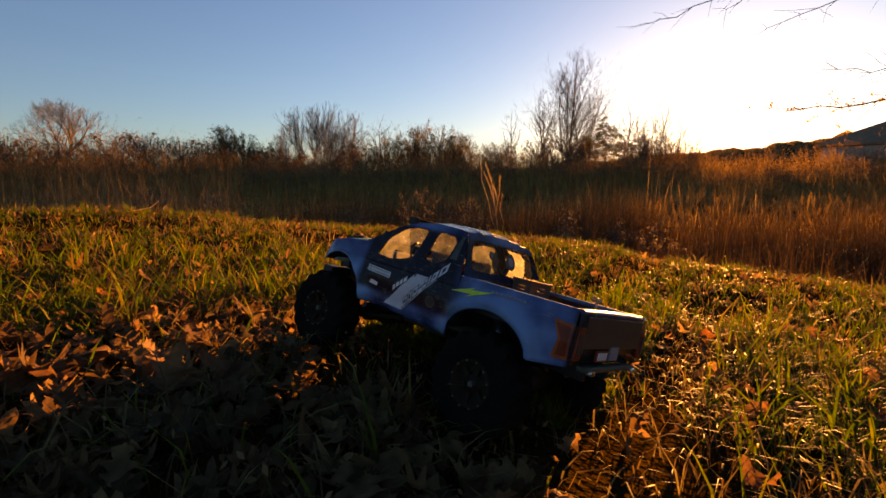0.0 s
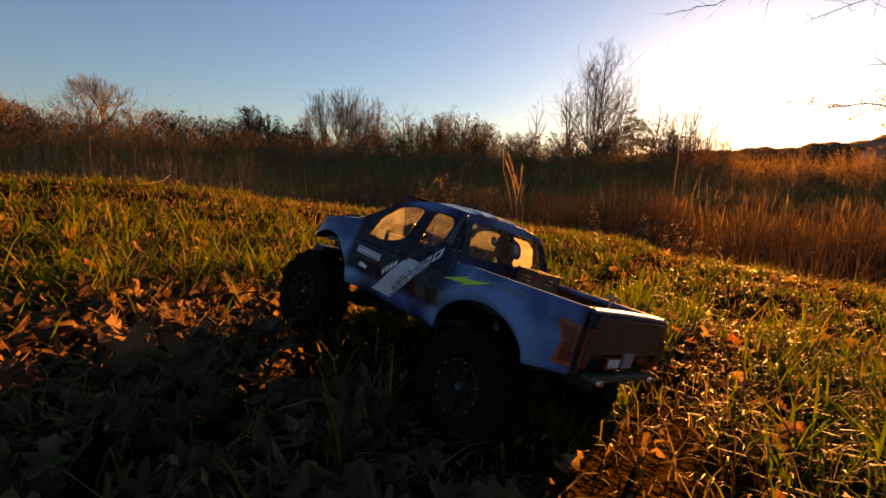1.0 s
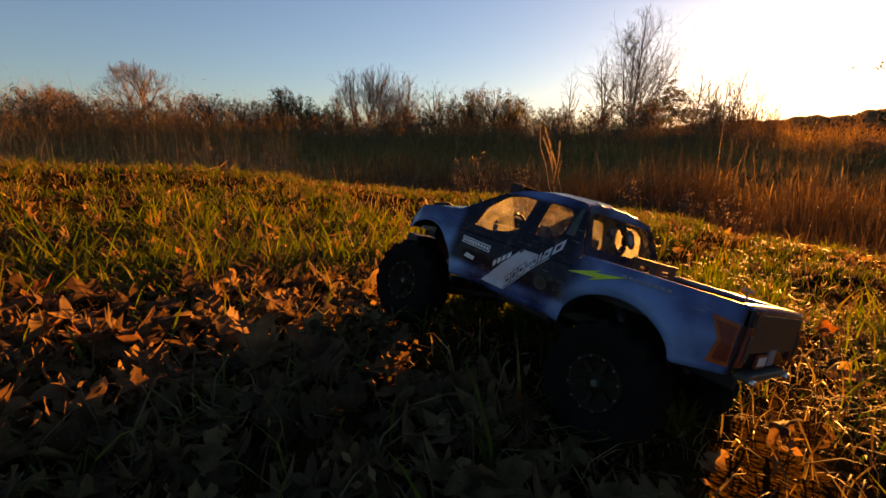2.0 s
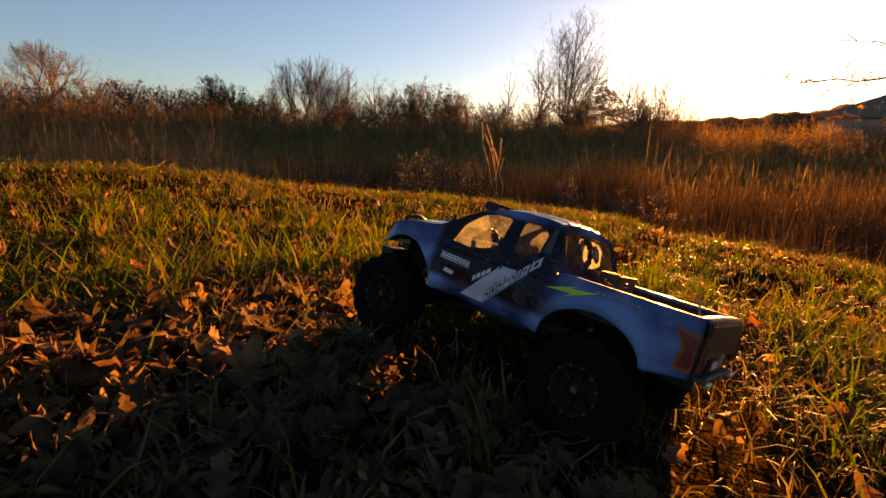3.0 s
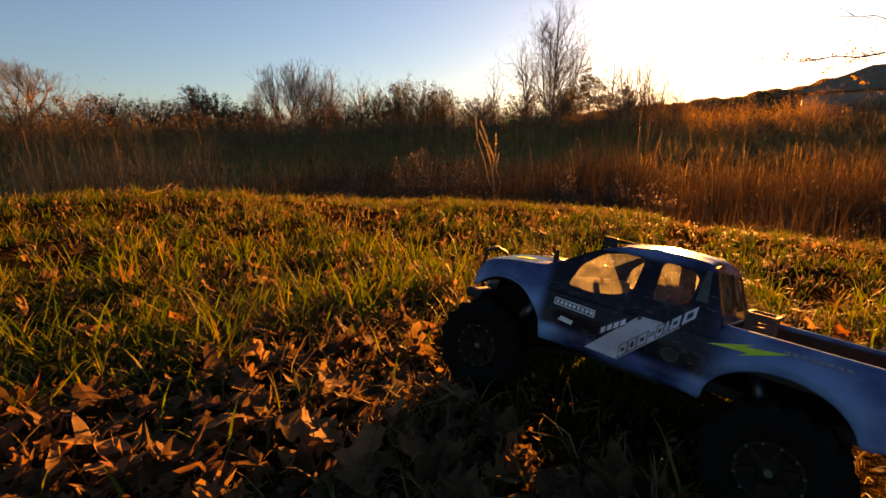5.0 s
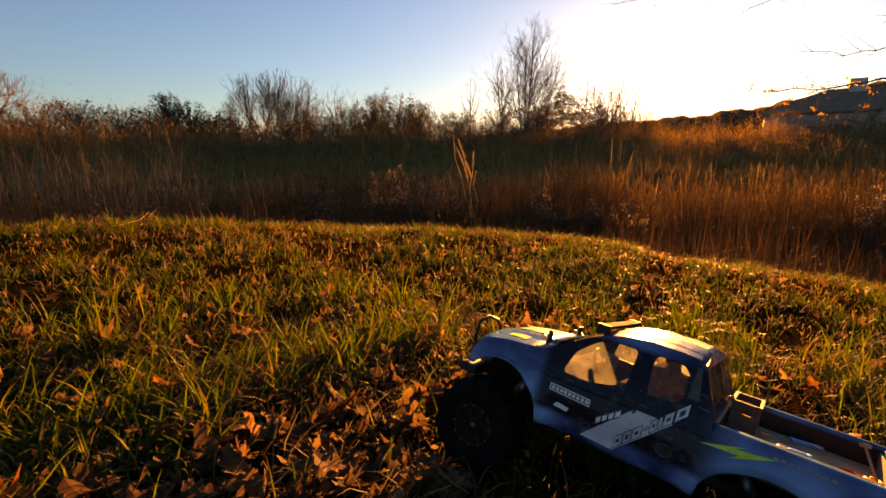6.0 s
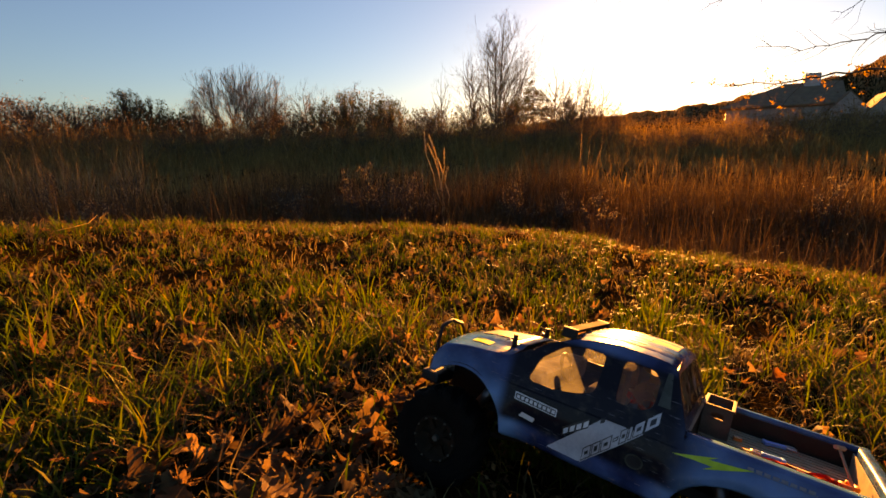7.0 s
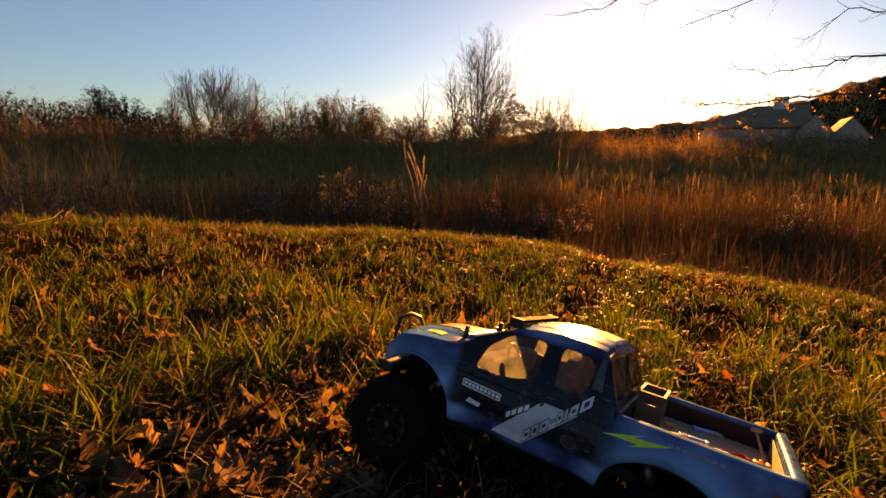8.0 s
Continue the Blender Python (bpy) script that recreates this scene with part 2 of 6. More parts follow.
p1 = 1 + ii * spokes + (jj + 1) % spokes
q0, q1 = p0 + spokes, p1 + spokes
gt = np.concatenate([np.array(gt), np.stack([p0, p1, q1], -1).reshape(-1, 3), np.stack([p0, q1, q0], -1).reshape(-1, 3)])
ground = new("ground", np_mesh("ground", gv, gt, M_soil, smooth=True))
tagged(ground, "sloping ground of thatch and brown soil under short grass", "ground", kind="structure")


# ------------------------------------------------------------------ lawn grass
def scatter(n, r0, r1, az0, az1, rng):
    """n spots with an even spread by area in a ring sector around the viewer."""
    r = np.sqrt(rng.uniform(r0 * r0, r1 * r1, n))
    a = np.radians(rng.uniform(az0, az1, n))
    return r * np.sin(a), r * np.cos(a)


def under_truck(x, y):
    dx, dy = x - T_O.x, y - T_O.y
    u, v = dx * T_F.x + dy * T_F.y, dx * T_L.x + dy * T_L.y
    return (u > -0.07) & (u < 0.38) & (np.abs(v) < 0.135)


def lawn_patch(name, n, r0, r1, az0, az1, l0, l1, w0, mat, seed, bend0=0.2, bend1=1.5, clump=0.55, coarse=False):
    rng = np.random.default_rng(seed)
    x, y = scatter(n, r0, r1, az0, az1, rng)
    # two blades in three grow in tufts and arch away from the middle of the tuft
    tx, ty = scatter(max(n // 14, 1), r0, r1, az0, az1, rng)
    tuft = rng.integers(0, len(tx), n)
    grouped = rng.uniform(0, 1, n) < 0.68
    spread = 0.006 + 0.25 * l0
    ox, oy = rng.normal(0, spread, n), rng.normal(0, spread, n)
    x, y = np.where(grouped, tx[tuft] + ox, x), np.where(grouped, ty[tuft] + oy, y)
    phi = np.where(grouped, np.arctan2(oy, ox) + rng.normal(0, 0.5, n), rng.uniform(0, 2 * np.pi, n))
    tall = np.where(grouped, rng.uniform(0.65, 1.5, len(tx))[tuft], 0.8)
    d = 0.9 * wave(x, y, 9.0, 0.2) + 0.8 * wave(x, y, 23.0, 1.9) + 0.7 * wave(x, y, 4.1, 0.7)
    keep = rng.uniform(-1.8, 1.8, n) * (1 - clump) + d * clump > -0.62
    # the litter-covered patch beside the truck has little grass
    bare = smooth_step(0.95, 0.5, np.hypot(x + 0.12, y - 0.25)) * (0.6 if mat is M_thatch else 0.95)
    keep &= rng.uniform(0, 1, n) > bare
    # worn patches where leaves and thatch show
    worn = wave(x, y, 7.3, 1.3) + 0.6 * wave(x, y, 15.0, 2.1) + 0.5 * wave(x, y, 2.3, 0.4)
    keep &= rng.uniform(0, 1, n) > (0.3 if mat is M_thatch else 0.86) * smooth_step(0.1, 0.85, worn)
    x, y, d, phi, tall = x[keep], y[keep], d[keep], phi[keep], tall[keep]
    k = len(x)
    length = rng.uniform(l0, l1, k) * (1 + 0.16 * np.clip(d, -1.2, 1.5)) * tall
    # blades under the truck are lengthened, up to a cap, to block low sun
    low = under_truck(x, y)
    length = np.where(low, np.minimum(length * 1.2, 0.062), length)
    base = np.stack([x, y, ground_z(x, y) - 0.004], 1)
    v, t = blades(base, phi, length, w0 * rng.uniform(0.6, 1.4, k), rng.uniform(bend0, bend1, k), rng, coarse)
    ob = new(name, np_mesh(name, v, t, mat))
    return ob


def belly_grass(n, seed):
    """Long tufts between the wheels, added to keep low sun from passing under."""
    rng = np.random.default_rng(seed)
    u, s = rng.uniform(-0.03, 0.38, n), rng.uniform(-0.22, -0.02, n)
    x, y = T_O.x + T_F.x * u + T_L.x * s, T_O.y + T_F.y * u + T_L.y * s
    base = np.stack([x, y, ground_z(x, y) - 0.004], 1)
    clear = (np.abs(u) > 0.07) & (np.abs(u - 0.314) > 0.07)
    length = rng.uniform(0.04, 0.082, n) * np.where(clear, 1, 0.6)
    v, t = blades(base, rng.uniform(0, 2 * np.pi, n), length, 0.0036 * rng.uniform(0.6, 1.5, n), rng.uniform(0.2, 1.6, n), rng, True)
    return new("lawn_grass", np_mesh("lawn_grass", v, t, M_grass))


GRASS_LABEL, STRAW_LABEL = "short green and yellowing lawn grass", "dry straw-coloured grass lying in the lawn"
for n, r0, r1, a0, a1, l0, l1, w0, seed, b0, b1, cl, coarse in (
        (38000, 0.18, 1.25, -62, 62, 0.02, 0.078, 0.0027, 11, 0.6, 2.7, 0.86, False),
        (100000, 1.2, 3.7, -62, 62, 0.02, 0.062, 0.0028, 12, 0.6, 2.6, 0.9, True),
        (7000, 0.25, 1.6, -62, 62, 0.05, 0.105, 0.0036, 19, 0.5, 1.9, 0.85, False),
        (28000, 0.15, 3.7, 62, 298, 0.025, 0.062, 0.008, 13, 0.3, 1.7, 0.6, True),
        (36000, 3.6, 6.4, 0, 360, 0.03, 0.08, 0.009, 16, 0.3, 1.6, 0.5, True)):
    tagged(lawn_patch("lawn_grass", n, r0, r1, a0, a1, l0, l1, w0, M_grass, seed, b0, b1, cl, coarse), GRASS_LABEL, "grass", kind="stuff")
for n, r0, r1, a0, a1, l0, l1, w0, seed, b0, b1, coarse in (
        (26000, 0.2, 1.4, -62, 62, 0.025, 0.085, 0.0018, 14, 1.2, 2.8, False),
        (26000, 1.3, 3.6, -62, 62, 0.025, 0.07, 0.0038, 15, 1.0, 2.4, True),
        (16000, 0.15, 3.6, 62, 298, 0.03, 0.07, 0.005, 17, 1.0, 2.4, True)):
    tagged(lawn_patch("dead_grass", n, r0, r1, a0, a1, l0, l1, w0, M_thatch, seed, b0, b1, 0.3, coarse), STRAW_LABEL, "grass", kind="stuff")


tagged(belly_grass(10000, 18), "long grass added under the truck to block low sun", "grass", kind="stuff")


# ------------------------------------------------------------------ fallen leaves
def leaf_mesh(seed, lobes, size, curl, fold):
    """A lobed leaf with a midrib fold, curled edges and a short stalk."""
    rng = np.random.default_rng(seed)
    bm = bmesh.new()
    n = 18
    left, mid, right = [], [], []
    for i in range(n + 1):
        u = i / n
        env = math.sin(math.pi * min(u * 0.9 + 0.08, 1.0)) ** 0.7
        lob = 0.5 + 0.5 * math.cos(2 * math.pi * lobes * u + 0.6)
        w = size * 0.36 * env * (0.42 + 0.58 * lob ** 0.7)
        if i in (0, n):
            w *= 0.12
        yy = size * (u - 0.5)
        bend = curl * size * (u - 0.45) ** 2 * 2.2
        jl, jr = rng.uniform(0.82, 1.18), rng.uniform(0.82, 1.18)
        wave_l, wave_r = rng.normal(0, size * 0.012), rng.normal(0, size * 0.012)
        left.append(bm.verts.new((-w * jl, yy + w * 0.3 * lob, bend + fold * w * jl + wave_l)))
        mid.append(bm.verts.new((0, yy, bend + rng.normal(0, size * 0.004))))
        right.append(bm.verts.new((w * jr, yy + w * 0.3 * lob, bend + fold * w * jr + wave_r)))
    for i in range(n):
        bm.faces.new((left[i], mid[i], mid[i + 1], left[i + 1]))
        bm.faces.new((mid[i], right[i], right[i + 1], mid[i + 1]))
    s0, s1 = bm.verts.new((-size * 0.012, -size * 0.78, size * 0.05)), bm.verts.new((size * 0.012, -size * 0.78, size * 0.05))
    bm.faces.new((s0, s1, mid[0]))
    me = bpy.data.meshes.new("fallen_leaf")
    bm.to_mesh(me)
    bm.free()
    me.materials.append(M_leaf)
    return me


def palmate_mesh(seed, size, curl, ripple):
    """A five-pointed leaf, cupped and crumpled, with a short stalk."""
    rng = np.random.default_rng(seed)
    bm = bmesh.new()
    c = bm.verts.new((0, -size * 0.12, 0))
    n = 32
    inner, outer = [], []
    for i in range(n):
        a = 2 * math.pi * i / n
        t = (a - math.pi / 2 + math.pi) % (2 * math.pi) - math.pi
        lobe = max(math.exp(-((t - c0) / 0.24) ** 2) * k for c0, k in ((0, 1.0), (0.95, 0.88), (-0.95, 0.88), (1.9, 0.62), (-1.9, 0.62)))
        notch = 0.35 if abs(abs(t) - math.pi) < 0.25 else 1.0
        r = size * 0.5 * (0.40 + 0.6 * lobe) * notch * rng.uniform(0.86, 1.12)
        for ring, f in ((inner, 0.55), (outer, 1.0)):
            q = r * f
            z = curl * q * q / size * 1.8 + ripple * size * 0.09 * math.sin(3 * a + seed) * f + rng.normal(0, size * 0.02) * f
            ring.append(bm.verts.new((q * math.cos(a), q * math.sin(a) - size * 0.12, z)))
    for i in range(n):
        j = (i + 1) % n
        bm.faces.new((c, inner[i], inner[j]))
        bm.faces.new((inner[i], outer[i], outer[j], inner[j]))
    s0, s1 = bm.verts.new((-size * 0.012, -size * 0.62, size * 0.1)), bm.verts.new((size * 0.012, -size * 0.62, size * 0.1))
    bm.faces.new((s0, s1, c))
    me = bpy.data.meshes.new("fallen_leaf")
    bm.to_mesh(me)
    bm.free()
    me.materials.append(M_leaf)
    for f in me.polygons:
        f.use_smooth = True
    return me


LEAVES = [palmate_mesh(i, (0.075, 0.09, 0.065, 0.10)[i // 2], (0.8, -0.7, 1.3, 0.4)[i // 2], (0.6, 1.0, 0.4, 1.2)[i // 2]) if i % 2 else leaf_mesh(i, (2.5, 3.5, 3.0, 2.0, 3.5, 2.5)[i % 6], (0.055, 0.07, 0.085, 0.06, 0.095, 0.05, 0.075, 0.065)[i], (0.5, -0.3, 0.9, -0.6, 0.3, 1.2, -0.9, 0.2)[i], (0.25, 0.5, -0.2, 0.7, 0.1, 0.4, -0.4, 0.6)[i]) for i in range(8)]
LEAF_LABELS = ["curled brown fallen oak leaf lying in the grass", "dry russet fallen leaf lying in the grass", "lobed tan fallen oak leaf lying in the grass"]


def drop_leaf(x, y, k, rng, lift=0.02, flat=0.5):
    ob = new("fallen_leaf", LEAVES[k])
    z = float(ground_z(x, y)) + lift + rng.uniform(0, 0.014)
    ob.matrix_world = pose(x, y, z, rng.normal(0, 28 * flat), rng.normal(0, 28 * flat), rng.uniform(0, 360)) @ Matrix.Scale(rng.uniform(0.4, 0.76), 4)
    return tagged(ob, LEAF_LABELS[k % 3], "leaf", "fallen leaves on the lawn")


rng = np.random.default_rng(77)
count = 0
while count < 293:
    r = math.sqrt(rng.uniform(0.22 ** 2, 1.55 ** 2))
    az = rng.uniform(-58, 56)
    x, y = r * math.sin(radians(az)), r * math.cos(radians(az))
    if under_truck(np.array(x), np.array(y)) or rng.uniform() > (1.0 if az < 8 else 0.4) * (1.0 if r < 1.0 else 0.6):
        continue
    drop_leaf(x, y, int(rng.integers(0, 8)), rng, flat=rng.choice([0.5, 1.0, 1.6]))
    count += 1


# larger tan leaves that stand up out of the litter, facing the low sun
for x, y, k, turn, tip, size in ((-0.600, 0.600, 7, 20, 38, 0.95), (-0.520, 0.565, 5, 150, 30, 0.85), (-0.610, 0.520, 3, 250, 34, 0.8), (-0.690, 0.640, 7, 100, 30, 0.9), (-0.470, 0.640, 3, 60, 40, 0.9), (-0.860, 1.100, 5, 200, 35, 1.1), (-0.780, 0.880, 7, 310, 32, 0.95)):
    ob = new("fallen_leaf", LEAVES[k])
    lean = Matrix.Rotation(radians(tip), 4, Vector((-math.cos(radians(SUN_AZ)), math.sin(radians(SUN_AZ)), 0)))
    ob.matrix_world = Matrix.Translation((x, y, float(ground_z(x, y)) + 0.03)) @ lean @ Matrix.Rotation(radians(turn), 4, "Z") @ Matrix.Scale(size, 4)
    tagged(ob, "large tan fallen leaf standing in the litter", "leaf", "fallen leaves on the lawn")


def litter(n, r0, r1, az0, az1, size, seed):
    rng = np.random.default_rng(seed)
    x, y = scatter(n, r0, r1, az0, az1, rng)
    keep = wave(x, y, 4.0, 3.0) + rng.normal(0, 0.8, n) > -0.5
    x, y = x[keep], y[keep]
    pts = np.stack([x, y, ground_z(x, y) + rng.uniform(0.004, 0.03, len(x))], 1)
    v, t = leaf_cloud(pts, len(pts) * 2, size, rng, 0.01)
    return tagged(new("leaf_litter", np_mesh("leaf_litter", v, t, M_leafbits)), "broken brown leaf litter between the grass", "leaf litter", kind="stuff")


litter(3000, 0.18, 1.2, -62, 12, 0.005, 78)


def leaf_carpet(n, r0, r1, az0, az1, seed):
    """Many whole leaves lying over one another, past counting."""
    rng = np.random.default_rng(seed)
    x, y = scatter(n, r0, r1, az0, az1, rng)
    vs, ts, base = [], [], 0
    shapes = []
    for me in LEAVES:
        me.calc_loop_triangles()
        shapes.append((np.array([v.co[:] for v in me.vertices]), np.array([t.vertices[:] for t in me.loop_triangles])))
    for i in range(n):
        if under_truck(x[i:i + 1], y[i:i + 1])[0]:
            continue
        v, t = shapes[int(rng.integers(0, len(shapes)))]
        m = pose(x[i], y[i], float(ground_z(x[i], y[i])) + rng.uniform(0.004, 0.022), rng.normal(0, 24), rng.normal(0, 24), rng.uniform(0, 360)) @ Matrix.Scale(rng.uniform(0.36, 0.74) * (1 if r1 < 1.5 else 0.75), 4)
        m = np.array(m)
        vs.append(v @ m[:3, :3].T + m[:3, 3])
        ts.append(t + base)
        base += len(v)
    return tagged(new("leaf_carpet", np_mesh("leaf_carpet", np.concatenate(vs), np.concatenate(ts), M_leafbits)), "brown fallen leaves covering the ground between the grass", "leaf litter", kind="stuff")


leaf_carpet(1300, 0.2, 1.0, -62, 14, 80)
leaf_carpet(1100, 0.9, 3.0, -60, 58, 81)
leaf_carpet(180, 0.2, 3.0, 60, 300, 82)
litter(1600, 1.2, 3.2, -58, 50, 0.007, 79)


# ------------------------------------------------------------------ tall dry grass below the crest
def tall_grass(name, n, r0, r1, az0, az1, l0, l1, w0, seed, mat, bend1=0.5):
    rng = np.random.default_rng(seed)
    x, y = scatter(n, r0, r1, az0, az1, rng)
    d = wave(x, y, 1.1, 0.7)
    length = rng.uniform(l0, l1, n) * (1 + 0.22 * d + 0.14 * wave(x, y, 3.3, 1.2))
    base = np.stack([x, y, ground_z(x, y) - 0.03], 1)
    v, t = blades(base, rng.uniform(0, 2 * np.pi, n), length, w0 * rng.uniform(0.5, 1.6, n), rng.uniform(0.03, bend1, n), rng, True)
    return new(name, np_mesh(name, v, t, mat))


# near stands take the shade-darkened colour, the field behind the brighter one
tagged(tall_grass("tall_dry_grass", 32000, 5.2, 8.6, -62, 66, 0.2, 0.95, 0.006, 21, M_tallgrass_shaded, 2.2), "tall dry brown grass standing below the lawn", "tall grass", kind="stuff")
tagged(tall_grass("tall_dry_grass", 44000, 8.4, 13.5, -62, 66, 0.5, 1.6, 0.009, 25, M_tallgrass_shaded, 2.1), "stand of tall dry brown grass beyond the lawn", "tall grass", kind="stuff")
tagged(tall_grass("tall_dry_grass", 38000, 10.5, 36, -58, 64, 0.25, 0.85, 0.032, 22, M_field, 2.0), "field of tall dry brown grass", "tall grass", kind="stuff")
tagged(tall_grass("tall_dry_grass", 1000, 13, 24, -54, -24, 1.1, 2.4, 0.014, 27, M_reed, 1.0), "scattered tall pale reeds above the brown grass", "tall grass", kind="stuff")
tagged(tall_grass("tall_dry_grass", 620, 12, 24, -40, 34, 0.8, 1.9, 0.011, 28, M_reed, 1.3), "scattered tall pale reeds above the brown grass", "tall grass", kind="stuff")
tagged(tall_grass("tall_dry_grass", 6000, 6.0, 12, 66, 300, 0.6, 1.6, 0.05, 23, M_tallgrass_shaded, 1.0), "tall dry brown grass standing below the lawn", "tall grass", kind="stuff")


# ------------------------------------------------------------------ plants of the background
def tree_segments(rng, height, spread, depth, stems=1, lean=0.0, upward=0.6, r0=0.16, fan=0.12, clear=0.25, foot=0.2, dens=1.0):
    """Leaders with side limbs and twigs along them, as tapered pieces; thick ones and twigs apart."""
    thick, twig = [], []
    up = Vector((0, 0, 1))

    def limb(p, d, length, r, level):
        steps = (10, 7, 4, 2)[level]
        for s in range(steps):
            f = (s + 1) / steps
            d = (d + Vector(rng.normal(0, (0.012, 0.04, 0.07, 0.10)[level], 3)) + up * (0.10 * upward)).normalized()
            q = p + d * (length / steps)
            r2 = r * (1 - 0.75 * f / (steps - s + 0.6) * 0.9)
            (thick if level < 2 else twig).append((p[:], q[:], r, r2))
            if level < depth and (level > 0 or f > clear):
                for _ in range((1, 1, 1, 0)[level] + (1 if rng.uniform() < (0.7, 0.6, 0.5, 0)[level] else 0)):
                    if rng.uniform() > dens and level > 0:
                        continue
                    a = rng.uniform(0, 2 * math.pi)
                    side = d.cross(Vector((math.cos(a), math.sin(a), 0.3))).normalized()
                    cd = (d + side * spread * 1.5 * rng.uniform(0.5, 1.35)).normalized()
                    ln = length * (0.52 * (1.08 - f) + 0.12) * rng.uniform(0.6, 1.15) if level == 0 else length * rng.uniform(0.32, 0.62)
                    limb(q, cd, ln, r2 * (0.45 if level == 0 else 0.6), level + 1)
            p, r = q, r2

    for s in range(stems):
        a = rng.uniform(0, 2 * math.pi)
        tilt = fan * rng.uniform(0.5, 1.4) * (1 if stems > 1 else 0.15)
        d = Vector((math.cos(a) * tilt + lean, math.sin(a) * tilt, 1)).normalized()
        off = Vector((math.cos(a), math.sin(a), 0)) * (foot * rng.uniform(0.3, 1.2) if stems > 1 else 0)
        thick.append(((0, 0, -0.1), off[:], r0, r0 * 0.9))
        limb(off, d, height * (1.0 if s == 0 else rng.uniform(0.6, 0.95)), r0 * (1 if s == 0 else 0.75), 0)
    top = max(t[1][2] for t in thick + twig)
    k = height / top
    sc = lambda segs: [(tuple(c * k for c in a), tuple(c * k for c in b), ra, rb) for a, b, ra, rb in segs]
    return sc(thick), sc(twig)


def fork_segments(rng, height, stems, levels, angle, rise, r0, foot):
    """A crown that forks again and again into finer limbs, rounded at the top."""
    thick, twig = [], []
    up = Vector((0, 0, 1))

    def fork(p, d, length, r, level):
        q = p
        for s in range(2):
            d = (d + Vector(rng.normal(0, 0.05, 3)) + up * rise).normalized()
            e = q + d * (length * 0.5)
            (thick if level < 4 else twig).append((q[:], e[:], r * (1 - 0.16 * s), r * (0.84 - 0.16 * s)))
            q = e
            if s == 0 and level > 1 and level < levels:
                a = rng.uniform(0, 2 * math.pi)
                side = d.cross(Vector((math.cos(a), math.sin(a), 0.2))).normalized()
                fork(q, (d + side * angle * 1.3).normalized(), length * 0.55, r * 0.4, max(level + 2, 4) if level + 2 <= levels else levels)
        if level >= levels:
            return
        a = rng.uniform(0, 2 * math.pi)
        for k in range(3 if rng.uniform() < 0.3 else 2):
            b = a + k * 2 * math.pi / 2.5 + rng.uniform(-0.5, 0.5)
            side = d.cross(Vector((math.cos(b), math.sin(b), 0.2))).normalized()
            fork(q, (d + side * angle * rng.uniform(0.6, 1.4)).normalized(), length * rng.uniform(0.7, 0.9), r * 0.68, level + 1)

    for s in range(stems):
        a = 2 * math.pi * s / stems + rng.uniform(-0.6, 0.6)
        out = Vector((math.cos(a), math.sin(a), 0))
        d = (up + out * (angle * 0.8 if stems > 1 else 0.03)).normalized()
        p = out * foot * rng.uniform(0.2, 1) if stems > 1 else Vector()
        fork(p, d, rng.uniform(0.85, 1.1), r0, 0)
    k = height / max(t[1][2] for t in thick + twig)
    sc = lambda segs: [(tuple(c * k for c in a), tuple(c * k for c in b), ra, rb) for a, b, ra, rb in segs]
    return sc(thick), sc(twig)


def forked_tree(label, az, dist, height, seed, stems=1, levels=7, angle=0.5, rise=0.05, r0=0.2, foot=0.1, twig_r=0.008, foliage=0):
    rng = np.random.default_rng(seed)
    x, y = polar(az, dist).xy
    root = new("bare_tree")
    root.location = (x, y, float(ground_z(x, y)) - 0.05)
    thick, twig = fork_segments(rng, height, stems, levels, angle, rise, r0, foot)
    tr = new("trunk", np_mesh("trunk", *tubes(thick, 5), M_bark, smooth=True))
    tr.parent = root
    twig = [(a, b, max(ra, twig_r), max(rb, twig_r * 0.7)) for a, b, ra, rb in twig]
    cr = tagged(new("crown", np_mesh("crown", *tubes(twig, 3), M_twig)), kind="stuff")
    cr.parent = root
    if foliage:
        lf = tagged(new("foliage", np_mesh("foliage", *leaf_cloud([s[1] for s in twig], foliage, 0.045, rng, 0.08), M_russet)), kind="stuff")
        lf.parent = root
    return tagged(root, label, "tree")


def bare_tree(name, label, az, dist, height, seed, spread=0.8, depth=3, stems=1, upward=0.6, r0=0.16, fan=0.12, clear=0.25, leaves=0, leaf_mat=None, leaf_size=0.05, twig_r=0.0065, lean=0.0, foot=0.2, dens=1.0):
    rng = np.random.default_rng(seed)
    x, y = polar(az, dist).xy
    root = new(name)
    root.location = (x, y, float(ground_z(x, y)) - 0.05)
    thick, twig = tree_segments(rng, height, spread, depth, stems, lean, upward, r0, fan, clear, foot, dens)
    thick = [(a, b, max(ra, 0.012), max(rb, 0.008)) for a, b, ra, rb in thick]
    tr = new("trunk", np_mesh("trunk", *tubes(thick, 5), M_bark, smooth=True))
    tr.parent = root
    twig = [(a, b, max(ra, twig_r), max(rb, twig_r * 0.7)) for a, b, ra, rb in twig]
    cr = tagged(new("crown", np_mesh("crown", *tubes(twig, 3), M_twig)), kind="stuff")
    cr.parent = root
    if leaves:
        lf = tagged(new("foliage", np_mesh("foliage", *leaf_cloud([s[1] for s in twig], leaves, leaf_size, rng, leaf_size * 1.6), leaf_mat)), kind="stuff")
        lf.parent = root
    return tagged(root, label, "tree")


def top_height(az, el, dist):
    x, y = polar(az, dist).xy
    return math.tan(radians(el)) * dist + 0.1 - float(ground_z(x, y))


